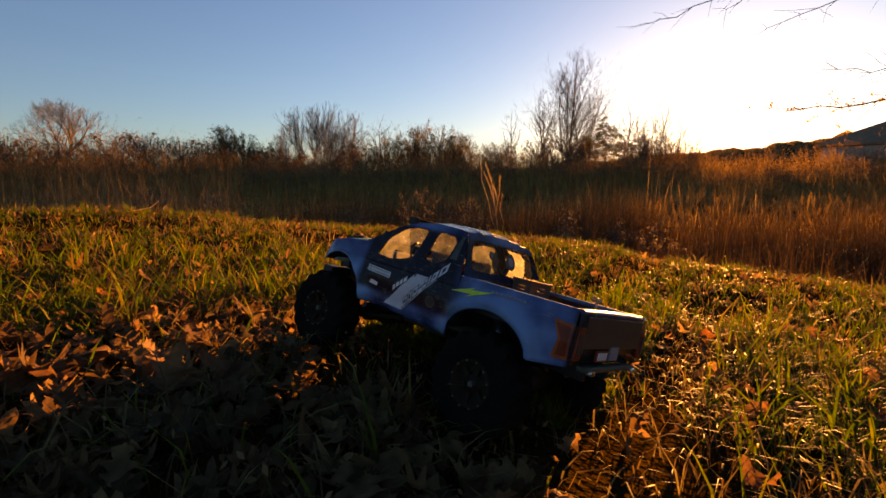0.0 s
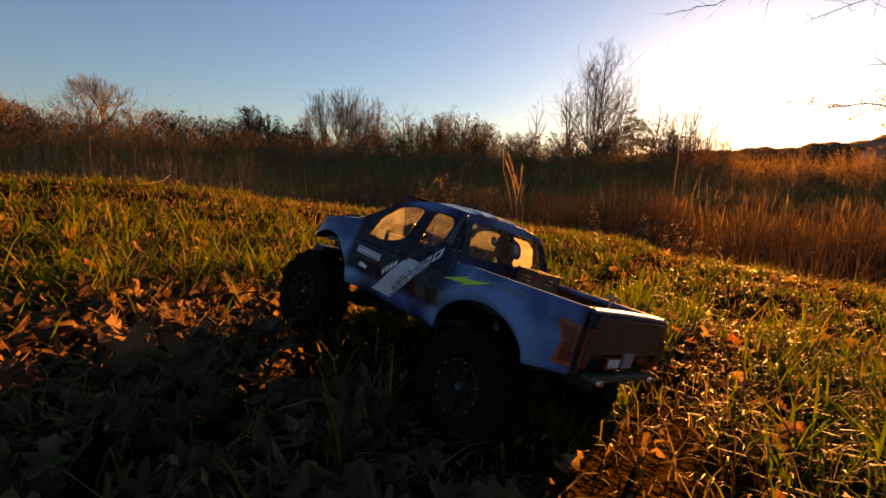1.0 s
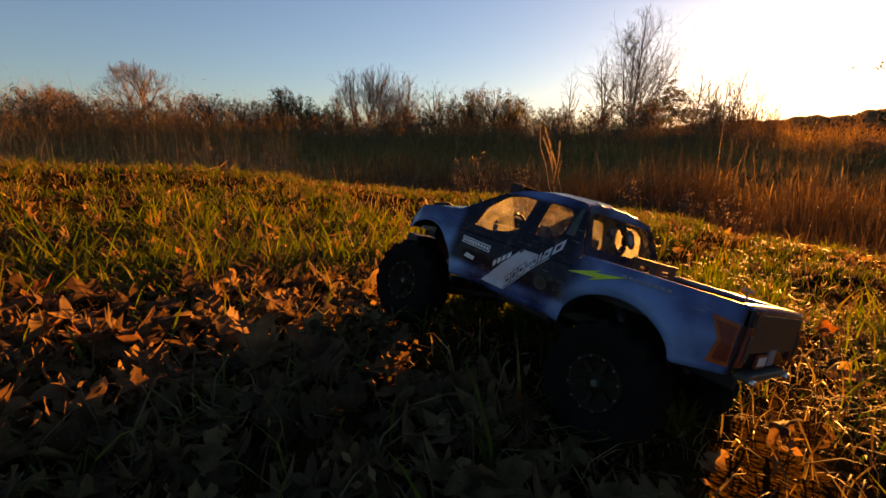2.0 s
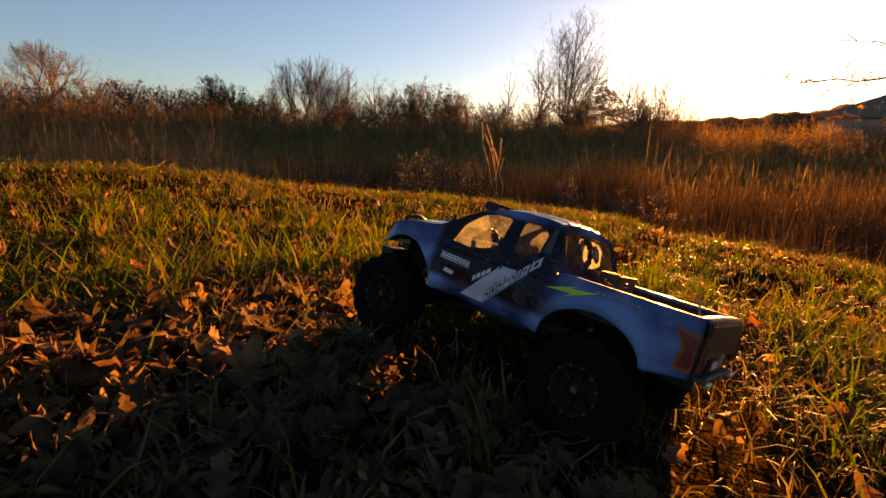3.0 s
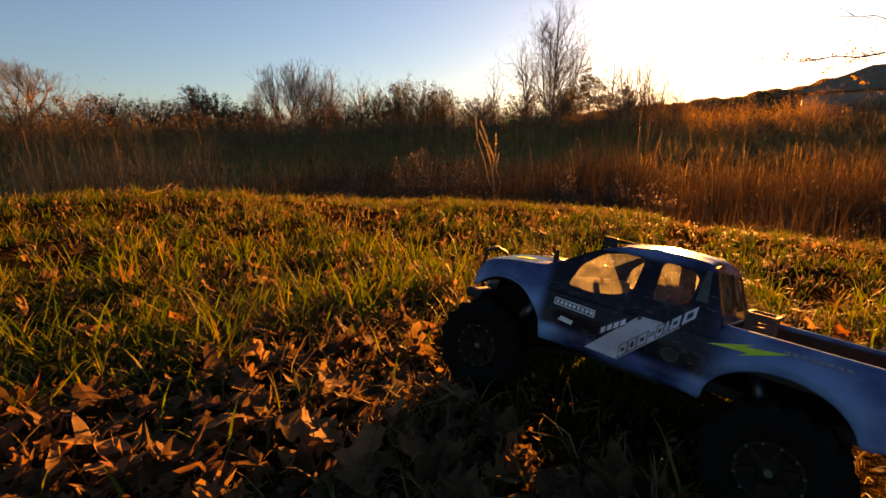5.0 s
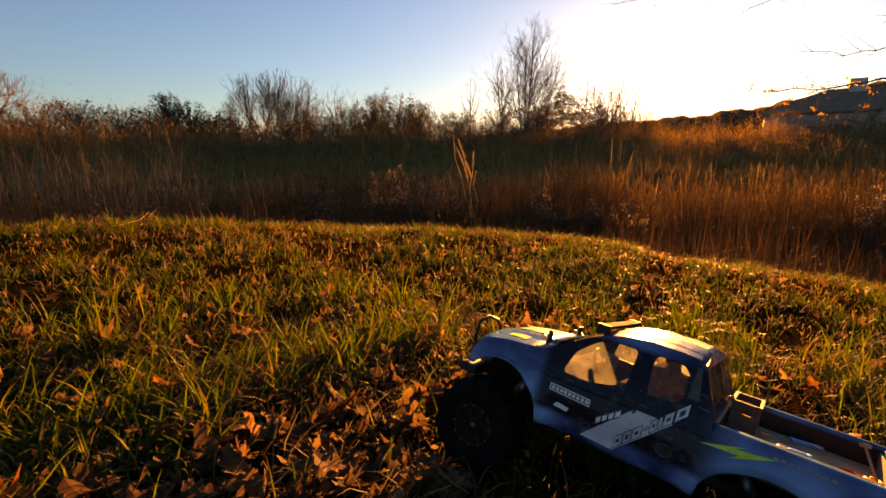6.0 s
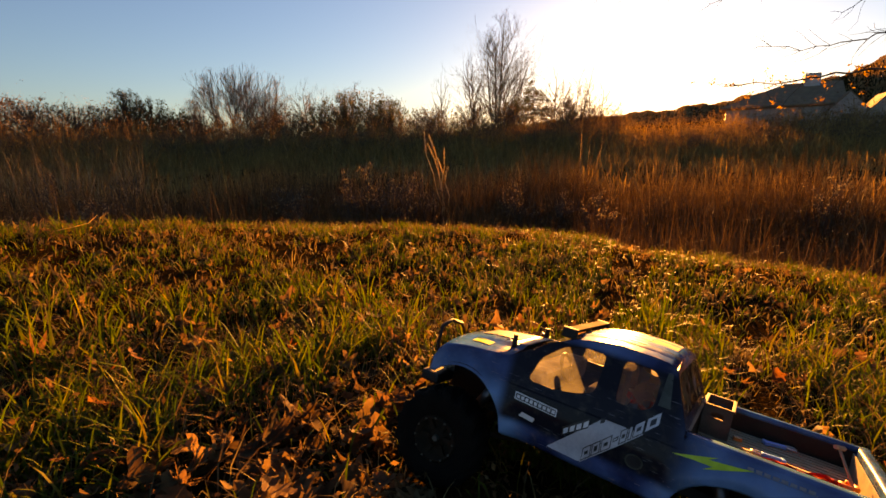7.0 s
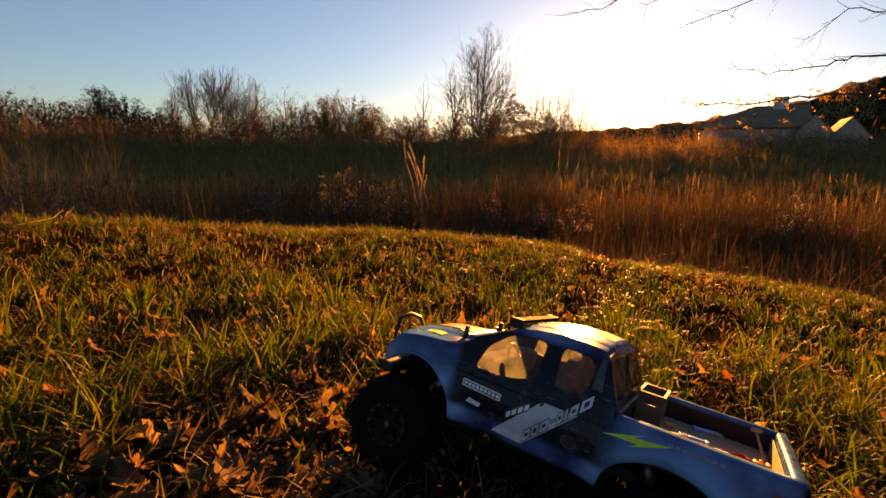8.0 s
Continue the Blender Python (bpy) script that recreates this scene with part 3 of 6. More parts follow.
ROUND = "leafless rounded tree standing above the brown field"
CLUMP = "leafless clump of brown slender stems"
SPINDLY = "leafless spindly tree beside dark shrubs"
THIN = "thin leafless sapling in the treeline"
GLOW = "slender leafless shrub glowing against the low sun"
forked_tree(ROUND, -37.9, 78, top_height(-37.9, 8.1, 78), 36, 1, 8, 0.42, 0.03, 0.24, 0.1, twig_r=0.010)
forked_tree(ROUND, -43.8, 80, top_height(-43.8, 5.8, 80), 32, 3, 7, 0.5, 0.02, 0.2, 0.3, twig_r=0.010)
forked_tree(CLUMP, -15.2, 62, top_height(-14.9, 9.3, 62), 33, 5, 6, 0.30, 0.07, 0.10, 0.25, 0.0075, 900)
forked_tree(CLUMP, -13.4, 62, top_height(-13.4, 8.7, 62), 67, 4, 6, 0.32, 0.07, 0.10, 0.25, 0.0075, 700)
bare_tree("bare_tree", CLUMP, -12.0, 64, top_height(-12.0, 8.4, 64), 34, 0.6, 3, 8, 0.4, 0.10, 0.2, 0.25, 600, M_russet, 0.05, 0.0075, foot=1.1, dens=0.68)
bare_tree("bare_tree", CLUMP, -17.4, 64, top_height(-17.4, 6.6, 64), 43, 0.6, 3, 7, 0.4, 0.09, 0.2, 0.25, 400, M_russet, 0.05, 0.0075, foot=1.0, dens=0.54)
bare_tree("bare_tree", CLUMP, -9.8, 64, top_height(-9.8, 6.2, 64), 47, 0.6, 3, 6, 0.4, 0.08, 0.2, 0.25, 300, M_russet, 0.05, 0.0075, foot=1.0, dens=0.54)
bare_tree("bare_tree", SPINDLY, -6.7, 60, top_height(-6.7, 8.3, 60), 35, 0.8, 3, 4, 0.2, 0.10, 0.3, 0.3, foot=0.5, dens=0.54)
bare_tree("bare_tree", SPINDLY, -3.0, 60, top_height(-3.0, 8.0, 60), 36, 0.6, 3, 7, 0.4, 0.09, 0.2, 0.25, 700, M_russet, foot=1.2, dens=0.54)
bare_tree("bare_tree", SPINDLY, 0.6, 60, top_height(0.6, 7.2, 60), 44, 0.6, 3, 7, 0.4, 0.09, 0.2, 0.25, 700, M_russet, foot=1.2, dens=0.54)
bare_tree("bare_tree", SPINDLY, 4.2, 60, top_height(4.2, 6.0, 60), 48, 0.6, 3, 6, 0.4, 0.08, 0.2, 0.25, 300, M_russet, foot=1.2, dens=0.48)
bare_tree("bare_tree", THIN, 8.1, 60, top_height(8.1, 8.4, 60), 37, 0.5, 3, 3, 0.6, 0.08, 0.10, 0.3, dens=0.34)
bare_tree("bare_tree", "tall leafless multi-stemmed tree against the sky", 14.3, 75, top_height(14.3, 14.3, 75), 343, 0.6, 3, 4, 0.5, 0.13, 0.16, 0.15, twig_r=0.009, foot=0.7, dens=0.92)
bare_tree("bare_tree", "tall leafless multi-stemmed tree against the sky", 16.4, 77, top_height(16.4, 11.6, 77), 39, 0.5, 3, 3, 0.5, 0.12, 0.2, 0.3, twig_r=0.0065, dens=0.5)
bare_tree("bare_tree", "tall leafless multi-stemmed tree against the sky", 12.2, 77, top_height(12.2, 10.4, 77), 45, 0.5, 3, 3, 0.5, 0.12, 0.2, 0.3, twig_r=0.0065, dens=0.5)
bare_tree("bare_tree", THIN, 20.8, 62, top_height(20.8, 9.2, 62), 40, 0.5, 3, 2, 0.6, 0.08, 0.08, 0.3, dens=0.34)
bare_tree("bare_tree", GLOW, 23.0, 60, top_height(23.0, 9.4, 60), 41, 0.5, 3, 7, 0.5, 0.07, 0.18, 0.25, 500, M_russet, foot=0.8, dens=0.48)
bare_tree("bare_tree", GLOW, 25.2, 60, top_height(25.2, 7.4, 60), 42, 0.5, 3, 7, 0.5, 0.06, 0.2, 0.25, 500, M_russet, foot=0.8, dens=0.48)
bare_tree("bare_tree", GLOW, 27.2, 60, top_height(27.2, 4.9, 60), 46, 0.5, 3, 6, 0.5, 0.05, 0.2, 0.25, 400, M_russet, foot=0.8, dens=0.48)


def evergreen_shrub(az, dist, height, width, seed, label, cone=False, name="evergreen_shrub", leaf=None, n_leaf=6200, leaf_size=0.078):
    """A shrub: short stems and a crown of many small leaves in uneven clumps."""
    rng = np.random.default_rng(seed)
    x, y = polar(az, dist).xy
    root = new(name)
    root.location = (x, y, float(ground_z(x, y)) - 0.1)
    segs, tips = [], []
    for i in range(150):
        u = rng.uniform(0.12, 1.0)
        if cone:
            u = 1 - 0.6 * math.sqrt(rng.uniform(0, 1))
            w, drop = width * (1.03 - u) * rng.uniform(0.55, 1.1) + 0.05, 0.03
        else:
            w, drop = width * math.sqrt(max(1 - (u * 0.93) ** 2, 0.05)) * rng.uniform(0.45, 1.1), -0.35
        a = rng.uniform(0, 2 * math.pi)
        tip = (math.cos(a) * w, math.sin(a) * w, height * (u - max(drop, 0)))
        base = (0, 0, height * max(u + min(drop, 0), 0.0))
        segs.append((base, tip, 0.035, 0.01))
        tips += [tip] * 2 + [tuple(f * b + (1 - f) * t for b, t in zip(base, tip)) for f in (0.25, 0.5)]
    segs.append(((0, 0, 0), (0, 0, height), 0.12, 0.02))
    st = new("trunk", np_mesh("trunk", *tubes(segs, 5), M_bark))
    st.parent = root
    cr = tagged(new("crown", np_mesh("crown", *leaf_cloud(tips, n_leaf, leaf_size, rng, 0.16), leaf or M_needle)), kind="stuff")
    cr.parent = root
    return tagged(root, label, "shrub")


DARK = "dark green evergreen shrub among brown brush"
BROAD = "broad dark shrub below leafless trees"
evergreen_shrub(-24.2, 55, top_height(-24.2, 6.2, 55), 2.1, 51, DARK)
evergreen_shrub(-22.2, 55, top_height(-22.2, 5.5, 55), 2.6, 52, DARK)
evergreen_shrub(-20.4, 55, top_height(-20.4, 4.6, 55), 2.3, 53, DARK)
evergreen_shrub(-5.5, 56, top_height(-5.5, 4.9, 56), 3.0, 58, BROAD)
evergreen_shrub(-3.2, 56, top_height(-3.2, 6.3, 56), 3.4, 54, BROAD)
evergreen_shrub(-0.4, 56, top_height(-0.4, 6.6, 56), 3.4, 55, BROAD)
evergreen_shrub(2.0, 56, top_height(2.0, 5.6, 56), 3.0, 56, BROAD)
evergreen_shrub(18.6, 64, top_height(18.6, 8.1, 64), 6.6, 57, "pointed dark conifer beside the tall bare tree", cone=True, name="conifer")
evergreen_shrub(16.0, 62, top_height(16.0, 4.9, 62), 2.4, 59, BROAD)


RUSTY = "bushy brown shrub with dry leaves in the treeline"
for k, (az, el, w) in enumerate(((-45.5, 5.0, 4.4), (-42.0, 4.6, 4.2), (-38.6, 4.4, 4.0), (-34.6, 5.0, 4.2), (-31.6, 5.3, 4.0), (-28.4, 4.8, 4.2), (-25.8, 4.9, 3.6), (-17.6, 3.9, 3.6), (-13.0, 4.0, 3.8), (-9.0, 4.3, 3.6), (6.4, 4.6, 3.8), (11.2, 4.9, 4.0), (14.6, 5.0, 4.0), (22.2, 4.8, 3.8))):
    evergreen_shrub(az, 53 + 1.3 * (k % 4), top_height(az, el, 53 + 1.3 * (k % 4)), w, 200 + k, RUSTY, name="brown_shrub", leaf=M_dryleaf, n_leaf=4400, leaf_size=0.08)


SKY_AZ = [-70, -46, -42, -34, -29, -24, -19, -15, -9, -5, 0, 3, 8, 14, 20, 25, 28, 31, 35, 40, 46, 52, 60, 75]
SKY_EL = [6.0, 6.4, 6.3, 6.4, 6.3, 5.9, 4.4, 4.7, 4.7, 5.4, 5.4, 5.0, 5.3, 5.6, 5.6, 5.2, 4.4, 3.4, 3.5, 4.3, 4.3, 4.0, 3.4, 3.0]
def skyline(az):
    """Elevation of the brush tops, in uneven clumps."""
    k = np.sin(az * 1.9 + 0.6) * np.sin(az * 0.71 + 2.0) + 0.7 * np.sin(az * 4.3) * np.sin(az * 1.37 + 1) + 0.35 * np.sin(az * 9.7 + 0.4)
    return np.interp(az, SKY_AZ, SKY_EL) * (1 + 0.17 * k)


def brush_band(name, n, r0, r1, az0, az1, stops_az, stops_el, seed, r_twig, mat, leafy=1.0, leaf_s=0.055, leaf_d=0.12):
    """Bare twiggy brush along the treeline, as tall as the skyline there, joined."""
    rng = np.random.default_rng(seed)
    kinds = []
    for k in range(9):
        a, b = tree_segments(rng, 1.0, 0.55, 2, 6, 0.0, 0.5, 0.02, 0.35, 0.12)
        kinds.append(a + b)
    vs, ts, lv, lt, base, lbase = [], [], [], [], 0, 0
    for i in range(n):
        az, r = rng.uniform(az0, az1), rng.uniform(r0, r1)
        x, y = polar(az, r).xy
        g = float(ground_z(x, y))
        el = float(np.interp(az, stops_az, stops_el)) if stops_az else float(skyline(az))
        h = max(math.tan(radians(el)) * r + 0.1 - g, 0.5) * rng.uniform(0.66, 1.08)
        h *= float(np.interp(r, [r0, r1], [0.68, 1.0]))
        segs = kinds[int(rng.integers(0, 9))]
        pick = rng.permutation(len(segs))[:32]
        ca, sa = math.cos(rng.uniform(0, 6.28)), math.sin(rng.uniform(0, 6.28))
        wd = h * rng.uniform(0.7, 1.3)
        tf = lambda p: (x + (p[0] * ca - p[1] * sa) * wd, y + (p[0] * sa + p[1] * ca) * wd, g - 0.05 + p[2] * h)
        rows = [(tf(segs[j][0]), tf(segs[j][1]), r_twig * 1.3, r_twig * 0.7) for j in pick]
        v, t = tubes(rows, 3)
        vs.append(v)
        ts.append(t + base)
        base += len(v)
        v, t = leaf_cloud([q[1] for q in rows], int(115 * leafy), leaf_s, rng, leaf_d)
        lv.append(v)
        lt.append(t + lbase)
        lbase += len(v)
    tagged(new(name, np_mesh(name, np.concatenate(vs), np.concatenate(ts), M_bark)), "brown leafless brush along the treeline", "brush", kind="stuff")
    tagged(new("brush_leaves", np_mesh("brush_leaves", np.concatenate(lv), np.concatenate(lt), mat)), "dry brown leaves left on the brush", "brush", kind="stuff")


brush_band("brush", 1700, 37, 60, -60, 64, None, None, 61, 0.013, M_brush, 0.75, 0.052, 0.12)


def thicket(name, n, r0, r1, az0, az1, share, w0, seed, mat, label):
    """Close-grown stalks and suckers that fill the foot of the treeline."""
    rng = np.random.default_rng(seed)
    az, r = rng.uniform(az0, az1, n), np.sqrt(rng.uniform(r0 * r0, r1 * r1, n))
    x, y = r * np.sin(np.radians(az)), r * np.cos(np.radians(az))
    g = ground_z(x, y)
    el = skyline(az)
    h = np.clip(np.tan(np.radians(el * share)) * r + 0.1 - g, 0.5, None) * np.clip(rng.normal(0.68, 0.16, n), 0.2, 0.92) * np.interp(r, [r0, r1], [0.42, 1.0])
    v, t = blades(np.stack([x, y, g - 0.05], 1), rng.uniform(0, 2 * np.pi, n), h * 1.2, w0 * rng.uniform(0.4, 1.6, n), rng.uniform(0.3, 2.8, n), rng, True)
    return tagged(new(name, np_mesh(name, v, t, mat)), label, "brush", kind="stuff")


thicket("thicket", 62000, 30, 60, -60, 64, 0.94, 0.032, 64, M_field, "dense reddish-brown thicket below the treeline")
# blades added over the smooth far hill to carry its hazy glow
rng = np.random.default_rng(66)
n = 40000
az, r = rng.uniform(8, 66, n), rng.uniform(330, 700, n)
x, y = r * np.sin(np.radians(az)), r * np.cos(np.radians(az))
v, t = blades(np.stack([x, y, ground_z(x, y) - 0.5], 1), rng.uniform(0, 2 * np.pi, n), rng.uniform(1.4, 2.6, n), rng.uniform(0.4, 1.1, n), rng.uniform(0.0, 0.8, n), rng, True)
tagged(new("far_woods", np_mesh("far_woods", v, t, M_woods)), "brown woods added on the far hill for its hazy glow", "woods", kind="stuff")
brush_band("brush", 160, 44, 62, 66, 298, [66, 298], [3.0, 3.4], 62, 0.03, M_brush)


brush_band("weedy_brush", 260, 6.6, 13, -60, 64, [-60, -30, 0, 30, 64], [1.6, 0.4, -0.6, -1.2, -1.6], 63, 0.0035, M_tallgrass_shaded, 0.6, 0.016, 0.035)


# ------------------------------------------------------------------ plumes and seeded weeds before the field
def plume_grass(az, dist, height, seed):
    """A tuft of stems with long feathery heads."""
    rng = np.random.default_rng(seed)
    root = new("plume_grass")
    x, y = polar(az, dist).xy
    root.location = (x, y, float(ground_z(x, y)))
    for k in range(6):
        lean = (-0.20, -0.12, -0.15, -0.04, -0.09, 0.02)[k]
        hh = height * (1.0, 0.97, 0.9, 0.86, 0.78, 0.7, 0.62)[k]
        p = [Vector((rng.uniform(-0.06, 0.06) + lean * hh * f ** 1.6, rng.uniform(-0.05, 0.05) * f, hh * f)) for f in np.linspace(0, 1, 7)]
        st = [(a[:], b[:], 0.009, 0.007) for a, b in zip(p, p[1:])]
        ob = new("stem", np_mesh("stem", *tubes(st, 3), M_plume))
        ob.parent = root
        n = 300
        f = rng.uniform(0.84, 1.0, n)
        c = np.array([p[5].lerp(p[6], float((q - 0.8333) / 0.1667))[:] if q > 0.8333 else p[4].lerp(p[5], float((q - 0.6667) / 0.1667))[:] for q in f])
        v, t = blades(c, rng.uniform(0, 2 * np.pi, n), rng.uniform(0.03, 0.07, n), np.full(n, 0.006), rng.uniform(0.2, 0.9, n), rng)
        hd = tagged(new("plume", np_mesh("plume", v, t, M_plume)), kind="stuff")
        hd.parent = root
    return tagged(root, "tall plume grass with pale golden feathery heads", "plume grass")


plume_grass(6.9, 9.0, 2.12, 91)


def seed_weed(az, dist, height, seed):
    rng = np.random.default_rng(seed)
    root = new("seed_weed")
    x, y = polar(az, dist).xy
    root.location = (x, y, float(ground_z(x, y)))
    a, b = tree_segments(rng, height, 0.7, 2, 3, 0.0, 0.4, 0.008, 0.18, 0.45)
    ob = new("stem", np_mesh("stem", *tubes([(p, q, max(r0, 0.003), max(r1, 0.002)) for p, q, r0, r1 in a + b], 3), M_bark))
    ob.parent = root
    tips = [s[1] for s in b if s[1][2] > height * 0.55]
    hd = tagged(new("seed_head", np_mesh("seed_head", *leaf_cloud(tips, 260, 0.014, rng, 0.02), M_seed)), kind="stuff")
    hd.parent = root
    return tagged(root, "dry branching weed with pale fluffy seed heads", "weed", "seeded weeds before the field")


for k, (az, dist, h) in enumerate([(-3.4, 8.6, 1.75), (-1.2, 8.8, 1.45), (1.6, 8.7, 1.35), (3.6, 8.6, 1.5), (5.0, 9.2, 1.2), (15.5, 8.8, 1.25), (19.5, 9.0, 1.15), (24.5, 8.6, 1.2), (44.0, 9.0, 1.45), (-9.0, 8.9, 1.3), (-27, 8.5, 1.7), (-33, 8.8, 1.75)]):
    seed_weed(az, dist, h, 100 + k)

# a dry stalk lying over the edge of the lawn

stalk_pts = [Vector((-1.42, 2.12, 0)), Vector((-1.36, 2.14, 0.02)), Vector((-1.32, 2.16, 0.035)), Vector((-1.295, 2.18, 0.065))]
stalk_pts = [Vector((p.x, p.y, float(ground_z(p.x, p.y)) + 0.02 + p.z)) for p in stalk_pts]
v, t = tubes([(a[:], b[:], 0.0014, 0.0009) for a, b in zip(stalk_pts, stalk_pts[1:])], 5)
tagged(new("dry_stalk", np_mesh("dry_stalk", v, t, M_plume)), "bent pale dry stalk at the lawn edge", "stalk")


# ------------------------------------------------------------------ bare limbs of the tree beside the lawn
def limb_tree():
    """A tree out at the side whose drooping limbs hang into view."""
    rng = np.random.default_rng(121)
    root = new("bare_tree")
    base = polar(66, 8.0)
    gz = float(ground_z(base.x, base.y))
    root.location = (base.x, base.y, gz)
    o = Vector((base.x, base.y, gz))
    trunk = [Vector((0, 0, -0.1)), Vector((0.03, 0.05, 1.5)), Vector((-0.05, 0.1, 3.2)), Vector((0.02, 0.1, 5.0)), Vector((0, 0.15, 7.0))]
    rs = [0.17, 0.15, 0.12, 0.085, 0.03]
    tr = new("trunk", np_mesh("trunk", *tubes([(trunk[i][:], trunk[i + 1][:], rs[i], rs[i + 1]) for i in range(4)], 8), M_bark, smooth=True))
    tr.parent = root
    # each limb: height on the trunk, then stations as (azimuth, elevation, distance)
    plans = [(1.6, [(58, 6.8, 7.2), (52, 6.6, 6.8), (47, 6.4, 6.5), (42.5, 6.2, 6.3), (39, 5.9, 6.25), (35.5, 6.2, 6.2)], True),
             (2.2, [(58, 9.5, 7.2), (52, 9.0, 6.8), (48, 9.6, 6.6), (45.5, 9.2, 6.5), (42, 8.7, 6.4), (37.5, 9.4, 6.35)], False),
             (3.4, [(58, 15.5, 7.2), (50, 15, 6.8), (44, 16.5, 6.4), (38, 14.8, 6.2), (33, 13.6, 6.1)], False),
             (3.9, [(56, 20, 7.2), (46, 20, 6.6), (38, 19.5, 6.2), (31, 17.8, 6.0), (25, 15.8, 5.9), (22, 15.6, 5.9)], False),
             (4.2, [(56, 23, 7.2), (44, 22, 6.6), (37, 20, 6.3), (33, 17.6, 6.2), (29.5, 15.8, 6.1)], False),
             (2.6, [(60, 12, 7.0), (54, 11.4, 6.7), (50, 12.6, 6.5), (46.5, 13.6, 6.4), (43.5, 11.4, 6.3)], False)]
    for h, st, leafy in plans:
        p = [Vector((0, 0.05, h))] + [polar(a, d, d * math.tan(radians(e)) + 0.08) - o for a, e, d in st]
        fine = []
        for i in range(len(p) - 1):
            for j in range(4):
                fine.append(p[i].lerp(p[i + 1], j / 4) + Vector(rng.normal(0, 0.012, 3)))
        fine.append(p[-1])
        n = len(fine)
        least = 0.0042 if leafy else 0.0026
        segs = [(fine[i][:], fine[i + 1][:], 0.018 * (1 - i / n) ** 1.5 + least, 0.018 * (1 - (i + 1) / n) ** 1.5 + least) for i in range(n - 1)]
        tips = []
        for i in range(4, n):
            for _ in range(2 if rng.uniform() < 0.6 else 1):
                q = fine[i]
                d = ((fine[i] - fine[i - 1]).normalized() + Vector(rng.normal(0, 0.55, 3)) + Vector((0, 0, rng.choice([-0.5, 0.35])))).normalized()
                ln = rng.uniform(0.10, 0.42)
                for s in range(3):
                    q2 = q + d * ln / 3
                    segs.append((q[:], q2[:], 0.0025 - 0.0005 * s + 0.3 * (least - 0.0026), 0.0020 - 0.0005 * s + 0.3 * (least - 0.0026)))
                    d = (d + Vector(rng.normal(0, 0.22, 3))).normalized()
                    q = q2
                tips.append(q[:])
        lb = new("limb", np_mesh("limb", *tubes(segs, 4), M_bark, smooth=True))
        lb.parent = root
        if leafy:
            stalks = [q[:] for q in fine[8:]] + tips[len(tips) // 4:]
            lf = tagged(new("foliage", np_mesh("foliage", *leaf_cloud(stalks, 330, 0.014, rng, 0.014), M_amber)), kind="stuff")
            lf.parent = root
    return tagged(root, "leafless tree with drooping limbs beside the lawn", "tree")


limb_tree()


# ------------------------------------------------------------------ house beyond the field
M_roof = surface("roof_shingle", [(0.3, (0.15, 0.085, 0.048)), (0.7, (0.23, 0.14, 0.08))], 0.85, scale=2, fine=25, bump=0.5, dist=0.02)
M_siding = surface("pale_siding", [(0.3, (0.24, 0.20, 0.165)), (0.7, (0.34, 0.29, 0.24))], 0.7, scale=1.2, fine=20, bump=0.2, dist=0.01)
M_chimney = surface("chimney_stone", [(0.3, (0.36, 0.33, 0.3)), (0.7, (0.5, 0.47, 0.43))], 0.85, scale=2, fine=20, bump=0.4, dist=0.02)
M_darkpane = surface("dark_pane", [(0.3, (0.02, 0.02, 0.025)), (0.7, (0.04, 0.04, 0.05))], 0.15, scale=2, fine=20, bump=0.0)


def boxed(bm, x0, x1, y0, y1, z0, z1, bevel=0.0):
    vs = [bm.verts.new((x, y, z)) for x in (x0, x1) for y in (y0, y1) for z in (z0, z1)]
    fs = [bm.faces.new([vs[i] for i in q]) for q in ((0, 1, 3, 2), (4, 6, 7, 5), (0, 4, 5, 1), (2, 3, 7, 6), (0, 2, 6, 4), (1, 5, 7, 3))]
    if bevel:
        es = list({e for f in fs for e in f.edges})
        bmesh.ops.bevel(bm, geom=es, offset=bevel, segments=2, affect="EDGES", profile=0.6)
    return bm


def box_bm(*a, bevel=0.0):
    return boxed(bmesh.new(), *a, bevel=bevel)


def gable(bm, x0, x1, y0, y1, z0, z1, over=0.4, thick=0.18):
    """A pitched roof slab, ridge along x."""
    ym = (y0 + y1) / 2
    prof = [(y0 - over, z0 - over * 0.6), (ym, z1), (y1 + over, z0 - over * 0.6), (y1 + over, z0 - over * 0.6 - thick), (ym, z1 - thick), (y0 - over, z0 - over * 0.6 - thick)]
    a = [bm.verts.new((x0 - over, y, z)) for y, z in prof]
    b = [bm.verts.new((x1 + over, y, z)) for y, z in prof]
    n = len(prof)
    for i in range(n):
        bm.faces.new((a[i], a[(i + 1) % n], b[(i + 1) % n], b[i]))
    for c in (a, b):
        bm.faces.new((c[0], c[1], c[4], c[5]))
        bm.faces.new((c[1], c[2], c[3], c[4]))
    return bm


def gable_wall(bm, x, thick, y0, y1, z0, zeave, ztop):
    prof = [(y0, z0), (y1, z0), (y1, zeave), ((y0 + y1) / 2, ztop), (y0, zeave)]
    a = [bm.verts.new((x, y, z)) for y, z in prof]
    b = [bm.verts.new((x + thick, y, z)) for y, z in prof]
    bm.faces.new(a)
    bm.faces.new(b[::-1])
    for i in range(5):
        bm.faces.new((a[i], b[i], b[(i + 1) % 5], a[(i + 1) % 5]))
    return bm


house = new("house")
hx, hy = polar(43.7, 72).xy
